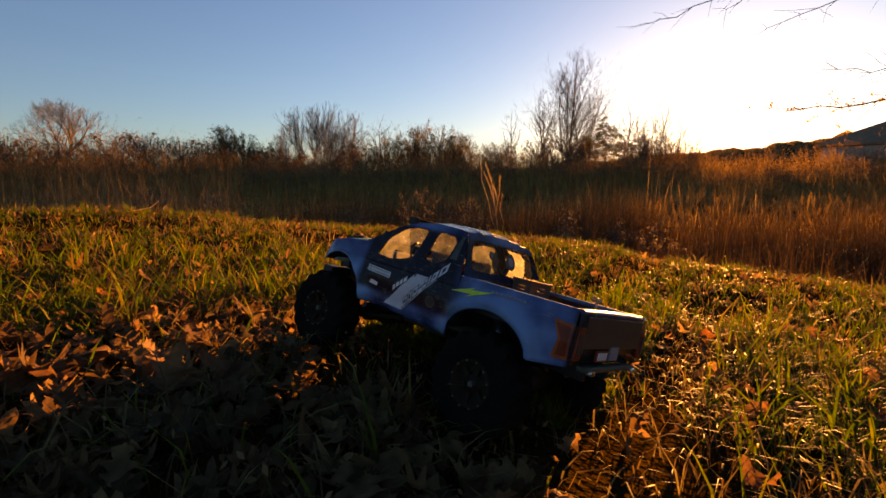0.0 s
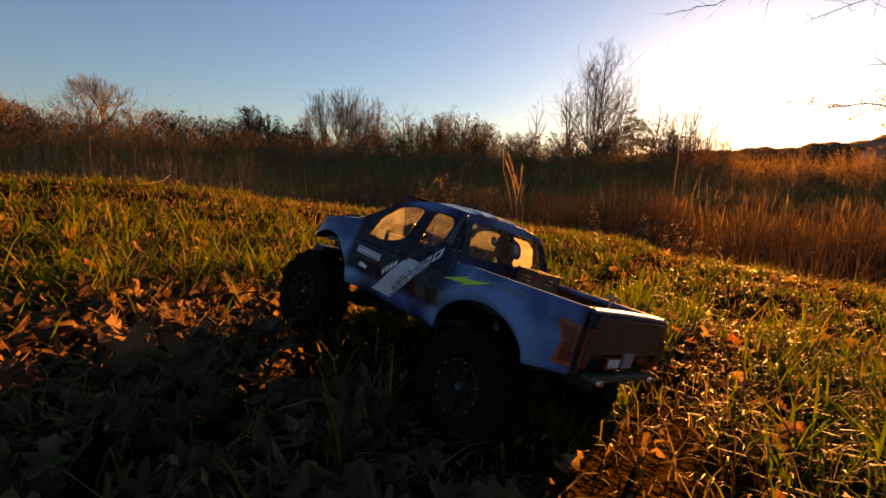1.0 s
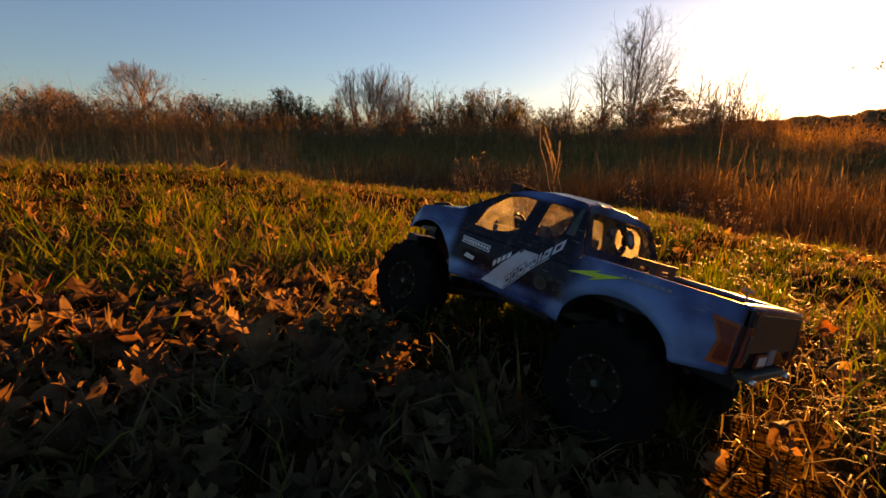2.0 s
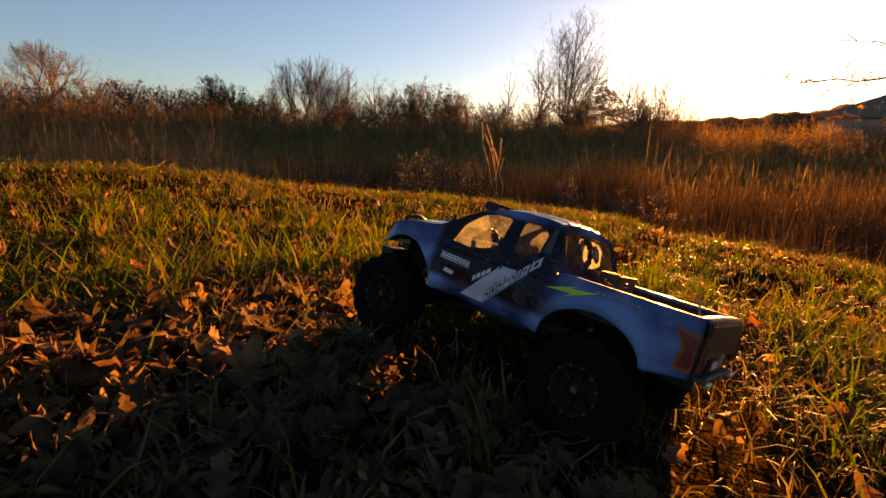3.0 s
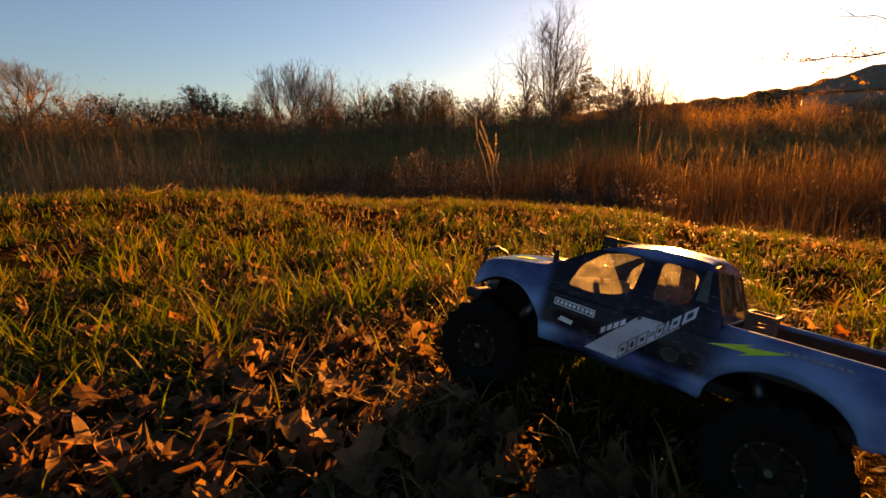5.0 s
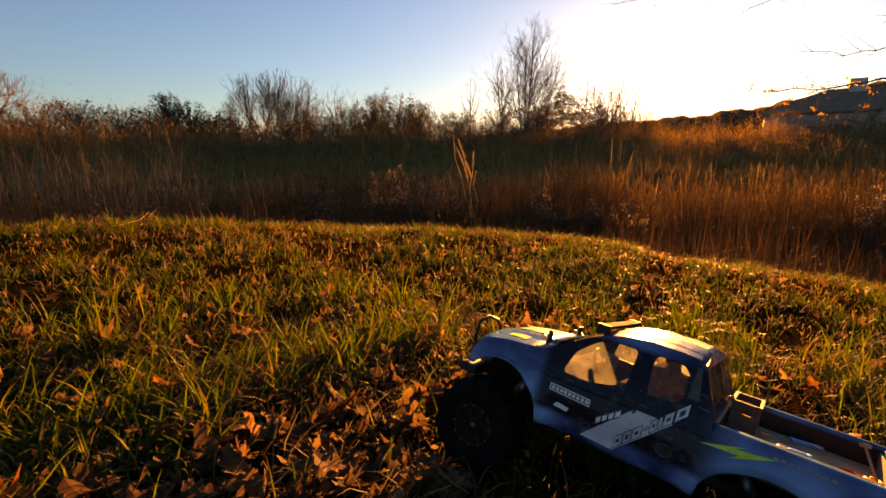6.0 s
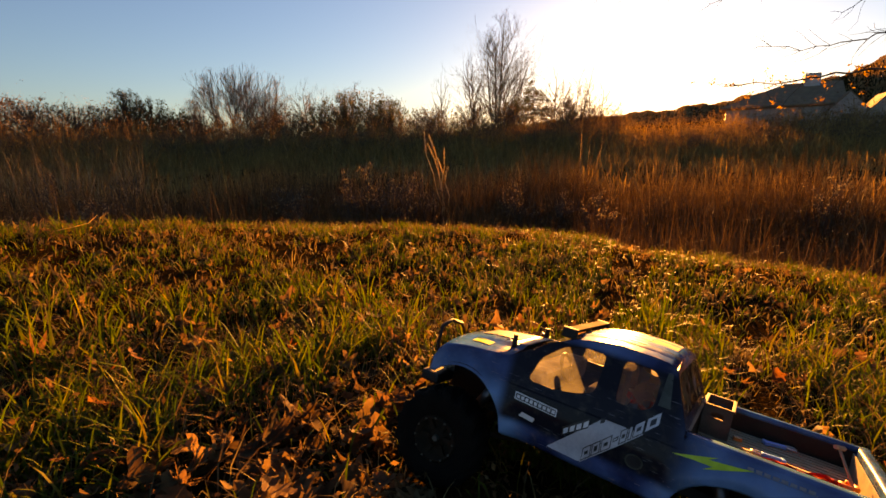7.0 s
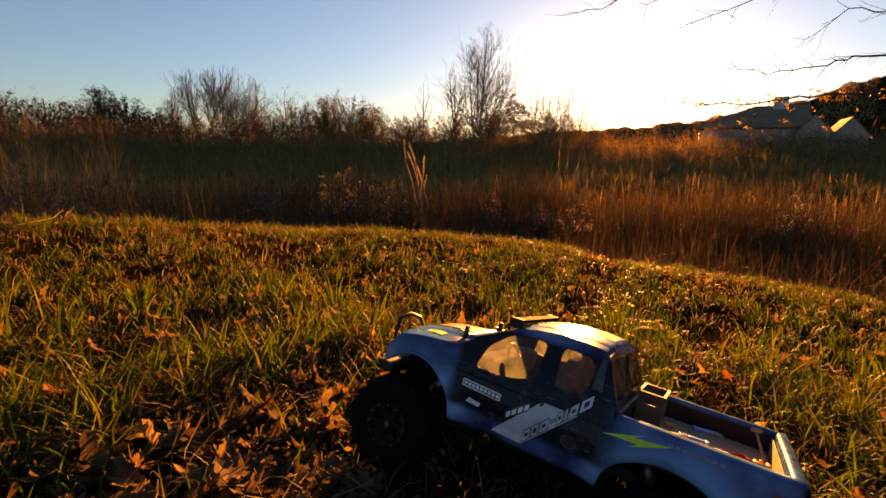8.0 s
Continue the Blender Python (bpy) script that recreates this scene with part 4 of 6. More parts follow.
# local x runs along the ridge, across the line of sight; local y away from the viewer
house.matrix_world = Matrix.Translation((hx, hy, float(ground_z(hx, hy)))) @ pose(0, 0, 0, 0, 0, -38)
HZ = 72 * math.tan(radians(5.2)) - float(ground_z(hx, hy))
part("wall", box_bm(-7.2, -7.0, -3.8, 3.8, 0, HZ - 2.9), M_siding, house)
part("wall", gable_wall(bmesh.new(), 3.4, 0.2, -4, 4, 0, HZ - 3.0, HZ - 0.25), M_siding, house)
part("wall", box_bm(-7.2, 3.4, -4, -3.8, 0, HZ - 2.9), M_siding, house)
part("wall", box_bm(-7.2, 3.4, 3.8, 4, 0, HZ - 2.9), M_siding, house)
def hip_roof(x0, x1, y0, y1, z0, z1, run, over=0.4, thick=0.2):
    """A roof whose far end is hipped and whose near end is a gable."""
    bm = bmesh.new()
    ym = (y0 + y1) / 2
    top = [(x0 - over, y0 - over, z0), (x1 + over, y0 - over, z0), (x1 + over, y1 + over, z0), (x0 - over, y1 + over, z0), (x0 + run, ym, z1), (x1 + over, ym, z1)]
    a = [bm.verts.new(p) for p in top]
    b = [bm.verts.new((x, y, z - thick)) for x, y, z in top]
    for q in ((0, 1, 5, 4), (2, 3, 4, 5), (3, 0, 4)):
        bm.faces.new([a[i] for i in q])
        bm.faces.new([b[i] for i in q[::-1]])
    for q in ((0, 1), (1, 5), (5, 2), (2, 3), (3, 0)):
        bm.faces.new((a[q[0]], b[q[0]], b[q[1]], a[q[1]]))
    return bm


main_roof = part("roof", hip_roof(-7.4, 3.6, -4, 4, HZ - 2.6, HZ, 6.0), M_roof, house, "dark shingled roof")
part("chimney", box_bm(0.4, 1.9, -0.8, 0.8, HZ - 1.6, HZ + 0.95, bevel=0.05), M_chimney, main_roof, "pale stone chimney")
for gx0, gw, gh in ((4.0, 3.4, 0.9), (7.2, 3.2, 1.2)):
    wing = part("front_gable", gable_wall(bmesh.new(), 0, 0.2, -gw / 2, gw / 2, 0, HZ - 2.6 - gh, HZ - 0.75 - gh), M_siding, house, "pale gabled wing")
    wing.matrix_local = pose(gx0, -5.0, 0, 0, 0, 90)
    rf = part("wing_roof", gable(bmesh.new(), 0.2, 5.0, -gw / 2, gw / 2, HZ - 2.6 - gh, HZ - 0.6 - gh, 0.25, 0.15), M_roof, house)
    rf.matrix_local = pose(gx0, -5.0, 0, 0, 0, 90)
    pw = part("window", box_bm(-0.02, 0.0, -0.5, 0.5, HZ - 4.3 - gh, HZ - 3.0 - gh), M_darkpane, wing)
    pw.matrix_local = pose(-0.05, 0, 0)
tagged(house, "pale-sided house with dark roof and stone chimney", "house")

# ------------------------------------------------------------------ the toy truck
def paint_mat():
    """Airbrushed polycarbonate: blue with dark doors, dusty, glossy."""
    m, n, l, b = node_mat("truck_paint", 0.28, 0.0)
    tc, sp = n.new("ShaderNodeTexCoord"), n.new("ShaderNodeSeparateXYZ")
    l.new(tc.outputs["Object"], sp.inputs["Vector"])

    def step(sock, a, c):
        mr = n.new("ShaderNodeMapRange")
        mr.interpolation_type = "SMOOTHSTEP"
        mr.inputs["From Min"].default_value, mr.inputs["From Max"].default_value = a, c
        l.new(sock, mr.inputs["Value"])
        return mr.outputs["Result"]

    def times(a, c):
        mt = n.new("ShaderNodeMath")
        mt.operation = "MULTIPLY"
        l.new(a, mt.inputs[0])
        l.new(c, mt.inputs[1])
        return mt.outputs[0]

    door = times(times(step(sp.outputs["X"], 0.034, 0.078), step(sp.outputs["X"], 0.252, 0.236)), times(step(sp.outputs["Z"], 0.050, 0.060), step(sp.outputs["Z"], 0.158, 0.150)))
    no = n.new("ShaderNodeTexNoise")
    no.inputs["Scale"].default_value, no.inputs["Detail"].default_value = 15, 5
    l.new(tc.outputs["Object"], no.inputs["Vector"])
    blue = ramp(n, [(0.34, (0.004, 0.022, 0.066)), (0.48, (0.011, 0.070, 0.175)), (0.62, (0.028, 0.155, 0.31))])
    l.new(no.outputs["Fac"], blue.inputs["Fac"])
    mx = n.new("ShaderNodeMix")
    mx.data_type = "RGBA"
    l.new(door, mx.inputs[0])
    # paler airbrushed blue round the two wheel arches
    halo = []
    for cx, cz, far, near in ((0.296, 0.040, 0.086, 0.060), (0.008, 0.040, 0.086, 0.060), (0.250, 0.060, 0.050, 0.012)):
        at = n.new("ShaderNodeVectorMath")
        at.operation = "SUBTRACT"
        l.new(tc.outputs["Object"], at.inputs[0])
        at.inputs[1].default_value = (cx, 0, cz)
        fl = n.new("ShaderNodeVectorMath")
        fl.operation = "MULTIPLY"
        l.new(at.outputs["Vector"], fl.inputs[0])
        fl.inputs[1].default_value = (1, 0, 1.2)
        le = n.new("ShaderNodeVectorMath")
        le.operation = "LENGTH"
        l.new(fl.outputs["Vector"], le.inputs[0])
        halo.append(step(le.outputs["Value"], far, near))
    both = n.new("ShaderNodeMath")
    both.operation = "ADD"
    l.new(halo[0], both.inputs[0])
    l.new(halo[1], both.inputs[1])
    most = n.new("ShaderNodeMath")
    most.operation, most.use_clamp = "MULTIPLY_ADD", True
    l.new(halo[2], most.inputs[0])
    most.inputs[1].default_value = 0.75
    l.new(times(both.outputs[0], no.outputs["Fac"]), most.inputs[2])
    soft = most.outputs[0]
    pale = n.new("ShaderNodeMix")
    pale.data_type = "RGBA"
    l.new(soft, pale.inputs[0])
    l.new(blue.outputs["Color"], pale.inputs[6])
    pale.inputs[7].default_value = (0.030, 0.26, 0.44, 1)
    l.new(pale.outputs[2], mx.inputs[6])
    mx.inputs[7].default_value = (0.010, 0.011, 0.016, 1)
    # black fade over the tailgate
    mg = n.new("ShaderNodeMix")
    mg.data_type = "RGBA"
    l.new(times(step(sp.outputs["X"], -0.086, -0.093), step(sp.outputs["Z"], 0.1085, 0.104)), mg.inputs[0])
    l.new(mx.outputs[2], mg.inputs[6])
    mg.inputs[7].default_value = (0.016, 0.017, 0.018, 1)
    # dust and scuffs
    du = n.new("ShaderNodeTexNoise")
    du.inputs["Scale"].default_value, du.inputs["Detail"].default_value = 90, 6
    l.new(tc.outputs["Object"], du.inputs["Vector"])
    dr = ramp(n, [(0.52, (0, 0, 0)), (0.75, (0.22, 0.22, 0.22))])
    l.new(du.outputs["Fac"], dr.inputs["Fac"])
    m2 = n.new("ShaderNodeMix")
    m2.data_type = "RGBA"
    l.new(dr.outputs["Color"], m2.inputs[0])
    l.new(mg.outputs[2], m2.inputs[6])
    m2.inputs[7].default_value = (0.16, 0.13, 0.09, 1)
    # fine scratches along the body
    mp, sc = n.new("ShaderNodeMapping"), n.new("ShaderNodeTexNoise")
    mp.inputs["Scale"].default_value = (60, 400, 700)
    mp.inputs["Rotation"].default_value = (0, 0.25, 0)
    sc.inputs["Scale"].default_value, sc.inputs["Detail"].default_value = 1.0, 2
    l.new(tc.outputs["Object"], mp.inputs["Vector"])
    l.new(mp.outputs["Vector"], sc.inputs["Vector"])
    sr = ramp(n, [(0.66, (0, 0, 0)), (0.74, (0.5, 0.5, 0.5))])
    l.new(sc.outputs["Fac"], sr.inputs["Fac"])
    m3 = n.new("ShaderNodeMix")
    m3.data_type = "RGBA"
    l.new(sr.outputs["Color"], m3.inputs[0])
    l.new(m2.outputs[2], m3.inputs[6])
    m3.inputs[7].default_value = (0.22, 0.23, 0.25, 1)
    l.new(m3.outputs[2], b.inputs["Base Color"])
    rr = n.new("ShaderNodeMapRange")
    rr.inputs["To Min"].default_value, rr.inputs["To Max"].default_value = 0.10, 0.36
    l.new(du.outputs["Fac"], rr.inputs["Value"])
    l.new(rr.outputs["Result"], b.inputs["Roughness"])
    b.inputs["Coat Weight"].default_value, b.inputs["Coat Roughness"].default_value = 0.02, 0.1
    b.inputs["Specular IOR Level"].default_value = 0.13
    return m


def pane_mat(name="clear_plastic", low=0.05, high=0.22, tone=(0.36, 0.27, 0.14)):
    """Thin clear plastic with a film of dust that catches light."""
    m, n, l, b = node_mat(name, 0.1)
    tc, no = n.new("ShaderNodeTexCoord"), n.new("ShaderNodeTexNoise")
    no.inputs["Scale"].default_value, no.inputs["Detail"].default_value = 60, 5
    l.new(tc.outputs["Object"], no.inputs["Vector"])
    clear, dust, gl = n.new("ShaderNodeBsdfTransparent"), n.new("ShaderNodeBsdfTranslucent"), n.new("ShaderNodeBsdfGlossy")
    dust.inputs["Color"].default_value = (*tone, 1)
    gl.inputs["Roughness"].default_value = 0.04
    mr = n.new("ShaderNodeMapRange")
    mr.inputs["From Min"].default_value, mr.inputs["From Max"].default_value = 0.3, 0.75
    mr.inputs["To Min"].default_value, mr.inputs["To Max"].default_value = low, high
    l.new(no.outputs["Fac"], mr.inputs["Value"])
    m1, m2 = n.new("ShaderNodeMixShader"), n.new("ShaderNodeMixShader")
    l.new(mr.outputs["Result"], m1.inputs["Fac"])
    l.new(clear.outputs[0], m1.inputs[1])
    l.new(dust.outputs[0], m1.inputs[2])
    m2.inputs["Fac"].default_value = 0.035
    l.new(m1.outputs[0], m2.inputs[1])
    l.new(gl.outputs[0], m2.inputs[2])
    l.new(m2.outputs[0], n["Material Output"].inputs["Surface"])
    return m


M_paint, M_pane = paint_mat(), pane_mat(low=0.08, high=0.34, tone=(0.25, 0.27, 0.26))
M_hazy = pane_mat("hazy_plastic", 0.26, 0.58, (0.5, 0.5, 0.42))
M_black = surface("black_plastic", [(0.3, (0.006, 0.006, 0.006)), (0.7, (0.016, 0.015, 0.013))], 0.55, scale=40, fine=300, bump=0.15)
M_rubber = surface("tyre_rubber", [(0.3, (0.004, 0.0036, 0.003)), (0.7, (0.010, 0.008, 0.006))], 0.9, scale=40, fine=300, bump=0.3)
M_black.node_tree.nodes["Principled BSDF"].inputs["Specular IOR Level"].default_value = 0.25
M_rubber.node_tree.nodes["Principled BSDF"].inputs["Specular IOR Level"].default_value = 0.06
M_rim = surface("rim_black", [(0.3, (0.014, 0.008, 0.005)), (0.7, (0.030, 0.017, 0.010))], 0.7, scale=40, fine=300, bump=0.15)
M_rim.node_tree.nodes["Principled BSDF"].inputs["Specular IOR Level"].default_value = 0.08
M_metal = surface("brushed_metal", [(0.3, (0.45, 0.44, 0.42)), (0.7, (0.62, 0.6, 0.56))], 0.32, 1.0, scale=40, fine=300, bump=0.1)
M_darkmetal = surface("dark_metal", [(0.3, (0.10, 0.10, 0.10)), (0.7, (0.2, 0.19, 0.18))], 0.4, 0.9, scale=40, fine=300, bump=0.1)
M_gunmetal = surface("gunmetal", [(0.3, (0.045, 0.056, 0.045)), (0.7, (0.09, 0.105, 0.085))], 0.5, 0.35, scale=60, fine=300, bump=0.15)
M_gunmetal.node_tree.nodes["Principled BSDF"].inputs["Specular IOR Level"].default_value = 0.2
M_gate = surface("dark_gate_paint", [(0.3, (0.016, 0.017, 0.018)), (0.7, (0.045, 0.042, 0.036))], 0.5, scale=30, fine=300, bump=0.15)
# ribs of the black liner, their sunlit look put into the pale colour
M_rib = surface("sunlit_bed_rib", [(0.3, (0.20, 0.155, 0.10)), (0.7, (0.34, 0.27, 0.18))], 0.6, scale=60, fine=400, bump=0.2)
M_greybox = surface("grey_crate", [(0.3, (0.045, 0.033, 0.024)), (0.7, (0.10, 0.075, 0.05))], 0.65, 0.0, scale=60, fine=400, bump=0.2)
M_white = surface("sticker_white", [(0.3, (0.55, 0.55, 0.55)), (0.7, (0.75, 0.75, 0.74))], 0.4, scale=60, fine=300, bump=0.05)
M_grey = surface("sticker_grey", [(0.3, (0.36, 0.37, 0.40)), (0.7, (0.55, 0.56, 0.58))], 0.4, scale=35, fine=300, bump=0.05)
M_dimgrey = surface("sticker_dim_grey", [(0.3, (0.12, 0.13, 0.15)), (0.7, (0.22, 0.23, 0.26))], 0.45, scale=35, fine=300, bump=0.05)
M_ink = surface("sticker_black", [(0.3, (0.008, 0.008, 0.01)), (0.7, (0.02, 0.02, 0.022))], 0.4, scale=60, fine=300, bump=0.05)
M_lime = surface("sticker_lime", [(0.3, (0.34, 0.52, 0.02)), (0.7, (0.5, 0.68, 0.04))], 0.4, scale=60, fine=300, bump=0.05)
M_redlens = surface("red_lens", [(0.3, (0.17, 0.020, 0.009)), (0.7, (0.29, 0.040, 0.014))], 0.4, scale=60, fine=300, bump=0.1)
M_amberlens = surface("amber_lens", [(0.3, (0.38, 0.055, 0.014)), (0.7, (0.54, 0.095, 0.022))], 0.5, scale=60, fine=300, bump=0.1)
for lens_mat in (M_redlens, M_amberlens):
    lens_mat.node_tree.nodes["Principled BSDF"].inputs["Specular IOR Level"].default_value = 0.15
M_lamp = surface("lamp_lens", [(0.3, (0.5, 0.5, 0.46)), (0.7, (0.7, 0.68, 0.6))], 0.15, scale=60, fine=300, bump=0.1, coat=0.6)
M_tan = surface("dusty_tan", [(0.3, (0.17, 0.13, 0.085)), (0.7, (0.30, 0.24, 0.16))], 0.9, scale=60, fine=300, bump=0.3)
M_red = surface("red_strap", [(0.3, (0.32, 0.012, 0.008)), (0.7, (0.50, 0.03, 0.016))], 0.85, scale=80, fine=500, bump=0.3)
M_red.node_tree.nodes["Principled BSDF"].inputs["Specular IOR Level"].default_value = 0.04
M_orange = surface("orange_plastic", [(0.3, (0.6, 0.12, 0.02)), (0.7, (0.75, 0.2, 0.04))], 0.45, scale=80, fine=500, bump=0.1)
M_bluealu = surface("blue_anodised", [(0.3, (0.03, 0.25, 0.68)), (0.7, (0.06, 0.38, 0.85))], 0.35, 0.3, scale=80, fine=500, bump=0.05)
M_seatgrey = surface("interior_grey", [(0.3, (0.05, 0.05, 0.055)), (0.7, (0.12, 0.12, 0.12))], 0.6, scale=60, fine=300, bump=0.1)

M_seatgrey.node_tree.nodes["Principled BSDF"].inputs["Specular IOR Level"].default_value = 0.0

truck = new("toy_truck")
truck.matrix_world = TRUCK
tagged(truck, "blue radio-controlled toy pickup truck standing on grass", "toy truck")


def sill_z(x):
    """Lower edge of the body: sills and the two wheel arches."""
    z = 0.035
    f, r = (x - 0.296) / 0.056, (x - 0.008) / 0.058
    if abs(f) < 1:
        z = 0.036 + 0.056 * math.sqrt(1 - f * f)
    if x > 0.300:
        z = max(z, 0.072)
    if abs(r) < 1:
        z = 0.036 + 0.043 * math.sqrt(1 - r * r)
    if x < -0.045:
        z = max(z, 0.043 + 0.16 * (-0.045 - x))
    return z


def shoulder_z(x):
    return float(np.interp(x, [-0.09, 0.058, 0.062, 0.066, 0.246, 0.25, 0.30, 0.335, 0.35], [0.107, 0.107, 0.107, 0.0955, 0.0955, 0.1185, 0.114, 0.107, 0.088]))


def side_y(x, z):
    """Half width of the body at a place of its flank."""
    if z > 0.0955 and 0.060 < x < 0.252:
        return float(np.interp(z, [0.0955, 0.12, 0.15, 0.164], [0.0965, 0.090, 0.0765, 0.069]))
    w = float(np.interp(z, [0.033, 0.045, 0.051, 0.075, 0.0955, 0.106, 0.12], [0.0905, 0.0955, 0.0945, 0.0985, 0.0965, 0.0945, 0.092]))
    near = (abs(x - 0.296) < 0.075) or (abs(x - 0.008) < 0.078)
    if near:
        cx, rad = (0.296, 0.060) if x > 0.15 else (0.008, 0.060)
        d = math.hypot(x - cx, (z - 0.040) * 1.25) - rad
        w += 0.006 * math.exp(-(d / 0.011) ** 2)
    return w * float(np.interp(x, [-0.092, -0.072, 0.30, 0.33, 0.35], [0.965, 1, 1, 0.97, 0.90]))


def thicken(ob, t):
    md = ob.modifiers.new("thickness", "SOLIDIFY")
    md.thickness, md.offset = t, -1
    return ob


def flank(sign):
    bm = bmesh.new()
    xs = np.concatenate([np.linspace(-0.092, 0.246, 110), [0.248, 0.250], np.linspace(0.254, 0.350, 34)])
    rows = 14
    cols = []
    for x in xs:
        a, c = sill_z(x), shoulder_z(x)
        cols.append([bm.verts.new((x, sign * side_y(x, a + (c - a) * k / rows), a + (c - a) * k / rows)) for k in range(rows + 1)])
    for p, q in zip(cols, cols[1:]):
        for k in range(rows):
            bm.faces.new((p[k], q[k], q[k + 1], p[k + 1]) if sign > 0 else (p[k], p[k + 1], q[k + 1], q[k]))
    return thicken(part("side_panel", bm, M_paint, truck, "blue side panel with dark doors", smooth=True), 0.0014)


def loft(rows, mat, name, label="", thick=0.0014, smooth=True, parent=None):
    """A skin through rows of points."""
    bm = bmesh.new()
    vs = [[bm.verts.new(p) for p in r] for r in rows]
    for p, q in zip(vs, vs[1:]):
        for k in range(len(p) - 1):
            bm.faces.new((p[k], q[k], q[k + 1], p[k + 1]))
    ob = part(name, bm, mat, parent or truck, label, smooth)
    if thick:
        thicken(ob, thick)
    return ob


def holed(outer, holes, place):
    """A flat outline with holes, filled and then placed in space."""
    bm = bmesh.new()
    es = []
    for lp in [outer] + holes:
        vs = [bm.verts.new((u, v, 0)) for u, v in lp]
        es += [bm.edges.new((vs[i], vs[(i + 1) % len(vs)])) for i in range(len(vs))]
    bmesh.ops.triangle_fill(bm, use_beauty=True, use_dissolve=False, edges=es)
    for v in bm.verts:
        v.co = place(v.co.x, v.co.y)
    return bm


def rounded(pts, r=0.2, n=3):
    """Cut the corners of an outline into short arcs."""
    out = []
    k = len(pts)
    for i in range(k):
        p, c, q = Vector(pts[i - 1]), Vector(pts[i]), Vector(pts[(i + 1) % k])
        a, b = c.lerp(p, r), c.lerp(q, r)
        for j in range(n + 1):
            t = j / n
            out.append(tuple((1 - t) ** 2 * a + 2 * t * (1 - t) * c + t * t * b))
    return out


CAB = [(0.251, 0.094), (0.251, 0.1195), (0.230, 0.132), (0.206, 0.147), (0.190, 0.1545), (0.170, 0.1600), (0.140, 0.1635), (0.105, 0.1625), (0.084, 0.1585), (0.078, 0.149), (0.071, 0.130), (0.064, 0.110), (0.061, 0.094)]
WIN_F = rounded([(0.220, 0.104), (0.190, 0.103), (0.168, 0.107), (0.149, 0.114), (0.148, 0.1515), (0.170, 0.1525), (0.192, 0.1475), (0.212, 0.130)])
WIN_R = rounded([(0.128, 0.113), (0.104, 0.1135), (0.094, 0.120), (0.093, 0.143), (0.101, 0.1515), (0.130, 0.1530)])
for sg in (1, -1):
    flank(sg)
    place = lambda u, v, s=sg: Vector((u, s * side_y(u, max(v, 0.0956)), v))
    thicken(part("cab_side", holed(CAB, [WIN_F, WIN_R], place), M_paint, truck, "dark cab side with blue roof edge"), 0.0014)
    for w, glass in ((WIN_F, M_pane), (WIN_R, M_hazy)):
        inn = lambda u, v, s=sg: Vector((u, s * (side_y(u, max(v, 0.0956)) - 0.0013), v))
        part("side_window", holed(w, [], inn), glass, truck, "dusty clear plastic window").visible_shadow = False

# roof with lengthwise ribs
ROOF = [(0.192, 0.1540, 0.0735), (0.180, 0.1575, 0.0722), (0.165, 0.1607, 0.0710), (0.140, 0.1635, 0.0696), (0.105, 0.1625, 0.0698), (0.092, 0.1610, 0.0703), (0.084, 0.1585, 0.0712)]
rows = []
for x, z, ye in ROOF:
    r = []
    for k in range(33):
        u = -1 + 2 * k / 32
        rib = 0.0017 * sum(math.exp(-((u - c) / 0.05) ** 2) for c in (-0.62, -0.25, 0.25, 0.62)) * (1 if 0.09 < x < 0.185 else 0)
        r.append((x, u * ye, z + 0.0055 * (1 - abs(u) ** 2.4) + rib))
    rows.append(r)
loft(rows, M_paint, "roof", "blue dusty roof with pressed ribs")
loft([[(x, u * ye, z + 0.0045 * (1 - u * u)) for u in np.linspace(-1, 1, 9)] for x, z, ye in ((0.250, 0.1195, 0.088), (0.230, 0.132, 0.082), (0.206, 0.1465, 0.0765), (0.193, 0.1538, 0.0735))], M_pane, "windscreen", "dusty clear plastic windscreen", 0.0).visible_shadow = False

# hood with a raised centre, nose and grille
rows = []
for x, z, ye in ((0.250, 0.1185, 0.0905), (0.275, 0.1163, 0.0915), (0.300, 0.114, 0.092), (0.320, 0.1105, 0.0905), (0.335, 0.107, 0.0885), (0.345, 0.099, 0.0855), (0.350, 0.089, 0.0825)):
    r = []
    for k in range(29):
        u = -1 + 2 * k / 28
        r.append((x + 0.008 * (1 - u * u) * (x > 0.33), u * ye, z + 0.006 * (1 - abs(u) ** 3) + (0.0035 * smooth_step(0.6, 0.45, abs(u)) if x < 0.33 else 0)))
    rows.append(r)
loft(rows, M_paint, "hood", "blue hood with raised centre")
part("grille", box_bm(0.338, 0.3565, -0.050, 0.050, 0.064, 0.092, bevel=0.002), M_black, truck, "black grille")
for k in range(3):
    part("grille_bar", box_bm(0.3555, 0.3585, -0.048, 0.048, 0.069 + 0.008 * k, 0.0715 + 0.008 * k, bevel=0.0006), M_darkmetal, truck)
for sg in (1, -1):
    part("headlight", box_bm(0.334, 0.352, min(sg * 0.053, sg * 0.080), max(sg * 0.053, sg * 0.080), 0.074, 0.090, bevel=0.003), M_lamp, truck, "clear headlight")
part("front_bumper", box_bm(0.345, 0.372, -0.075, 0.075, 0.048, 0.062, bevel=0.004), M_black, truck, "black front bumper")


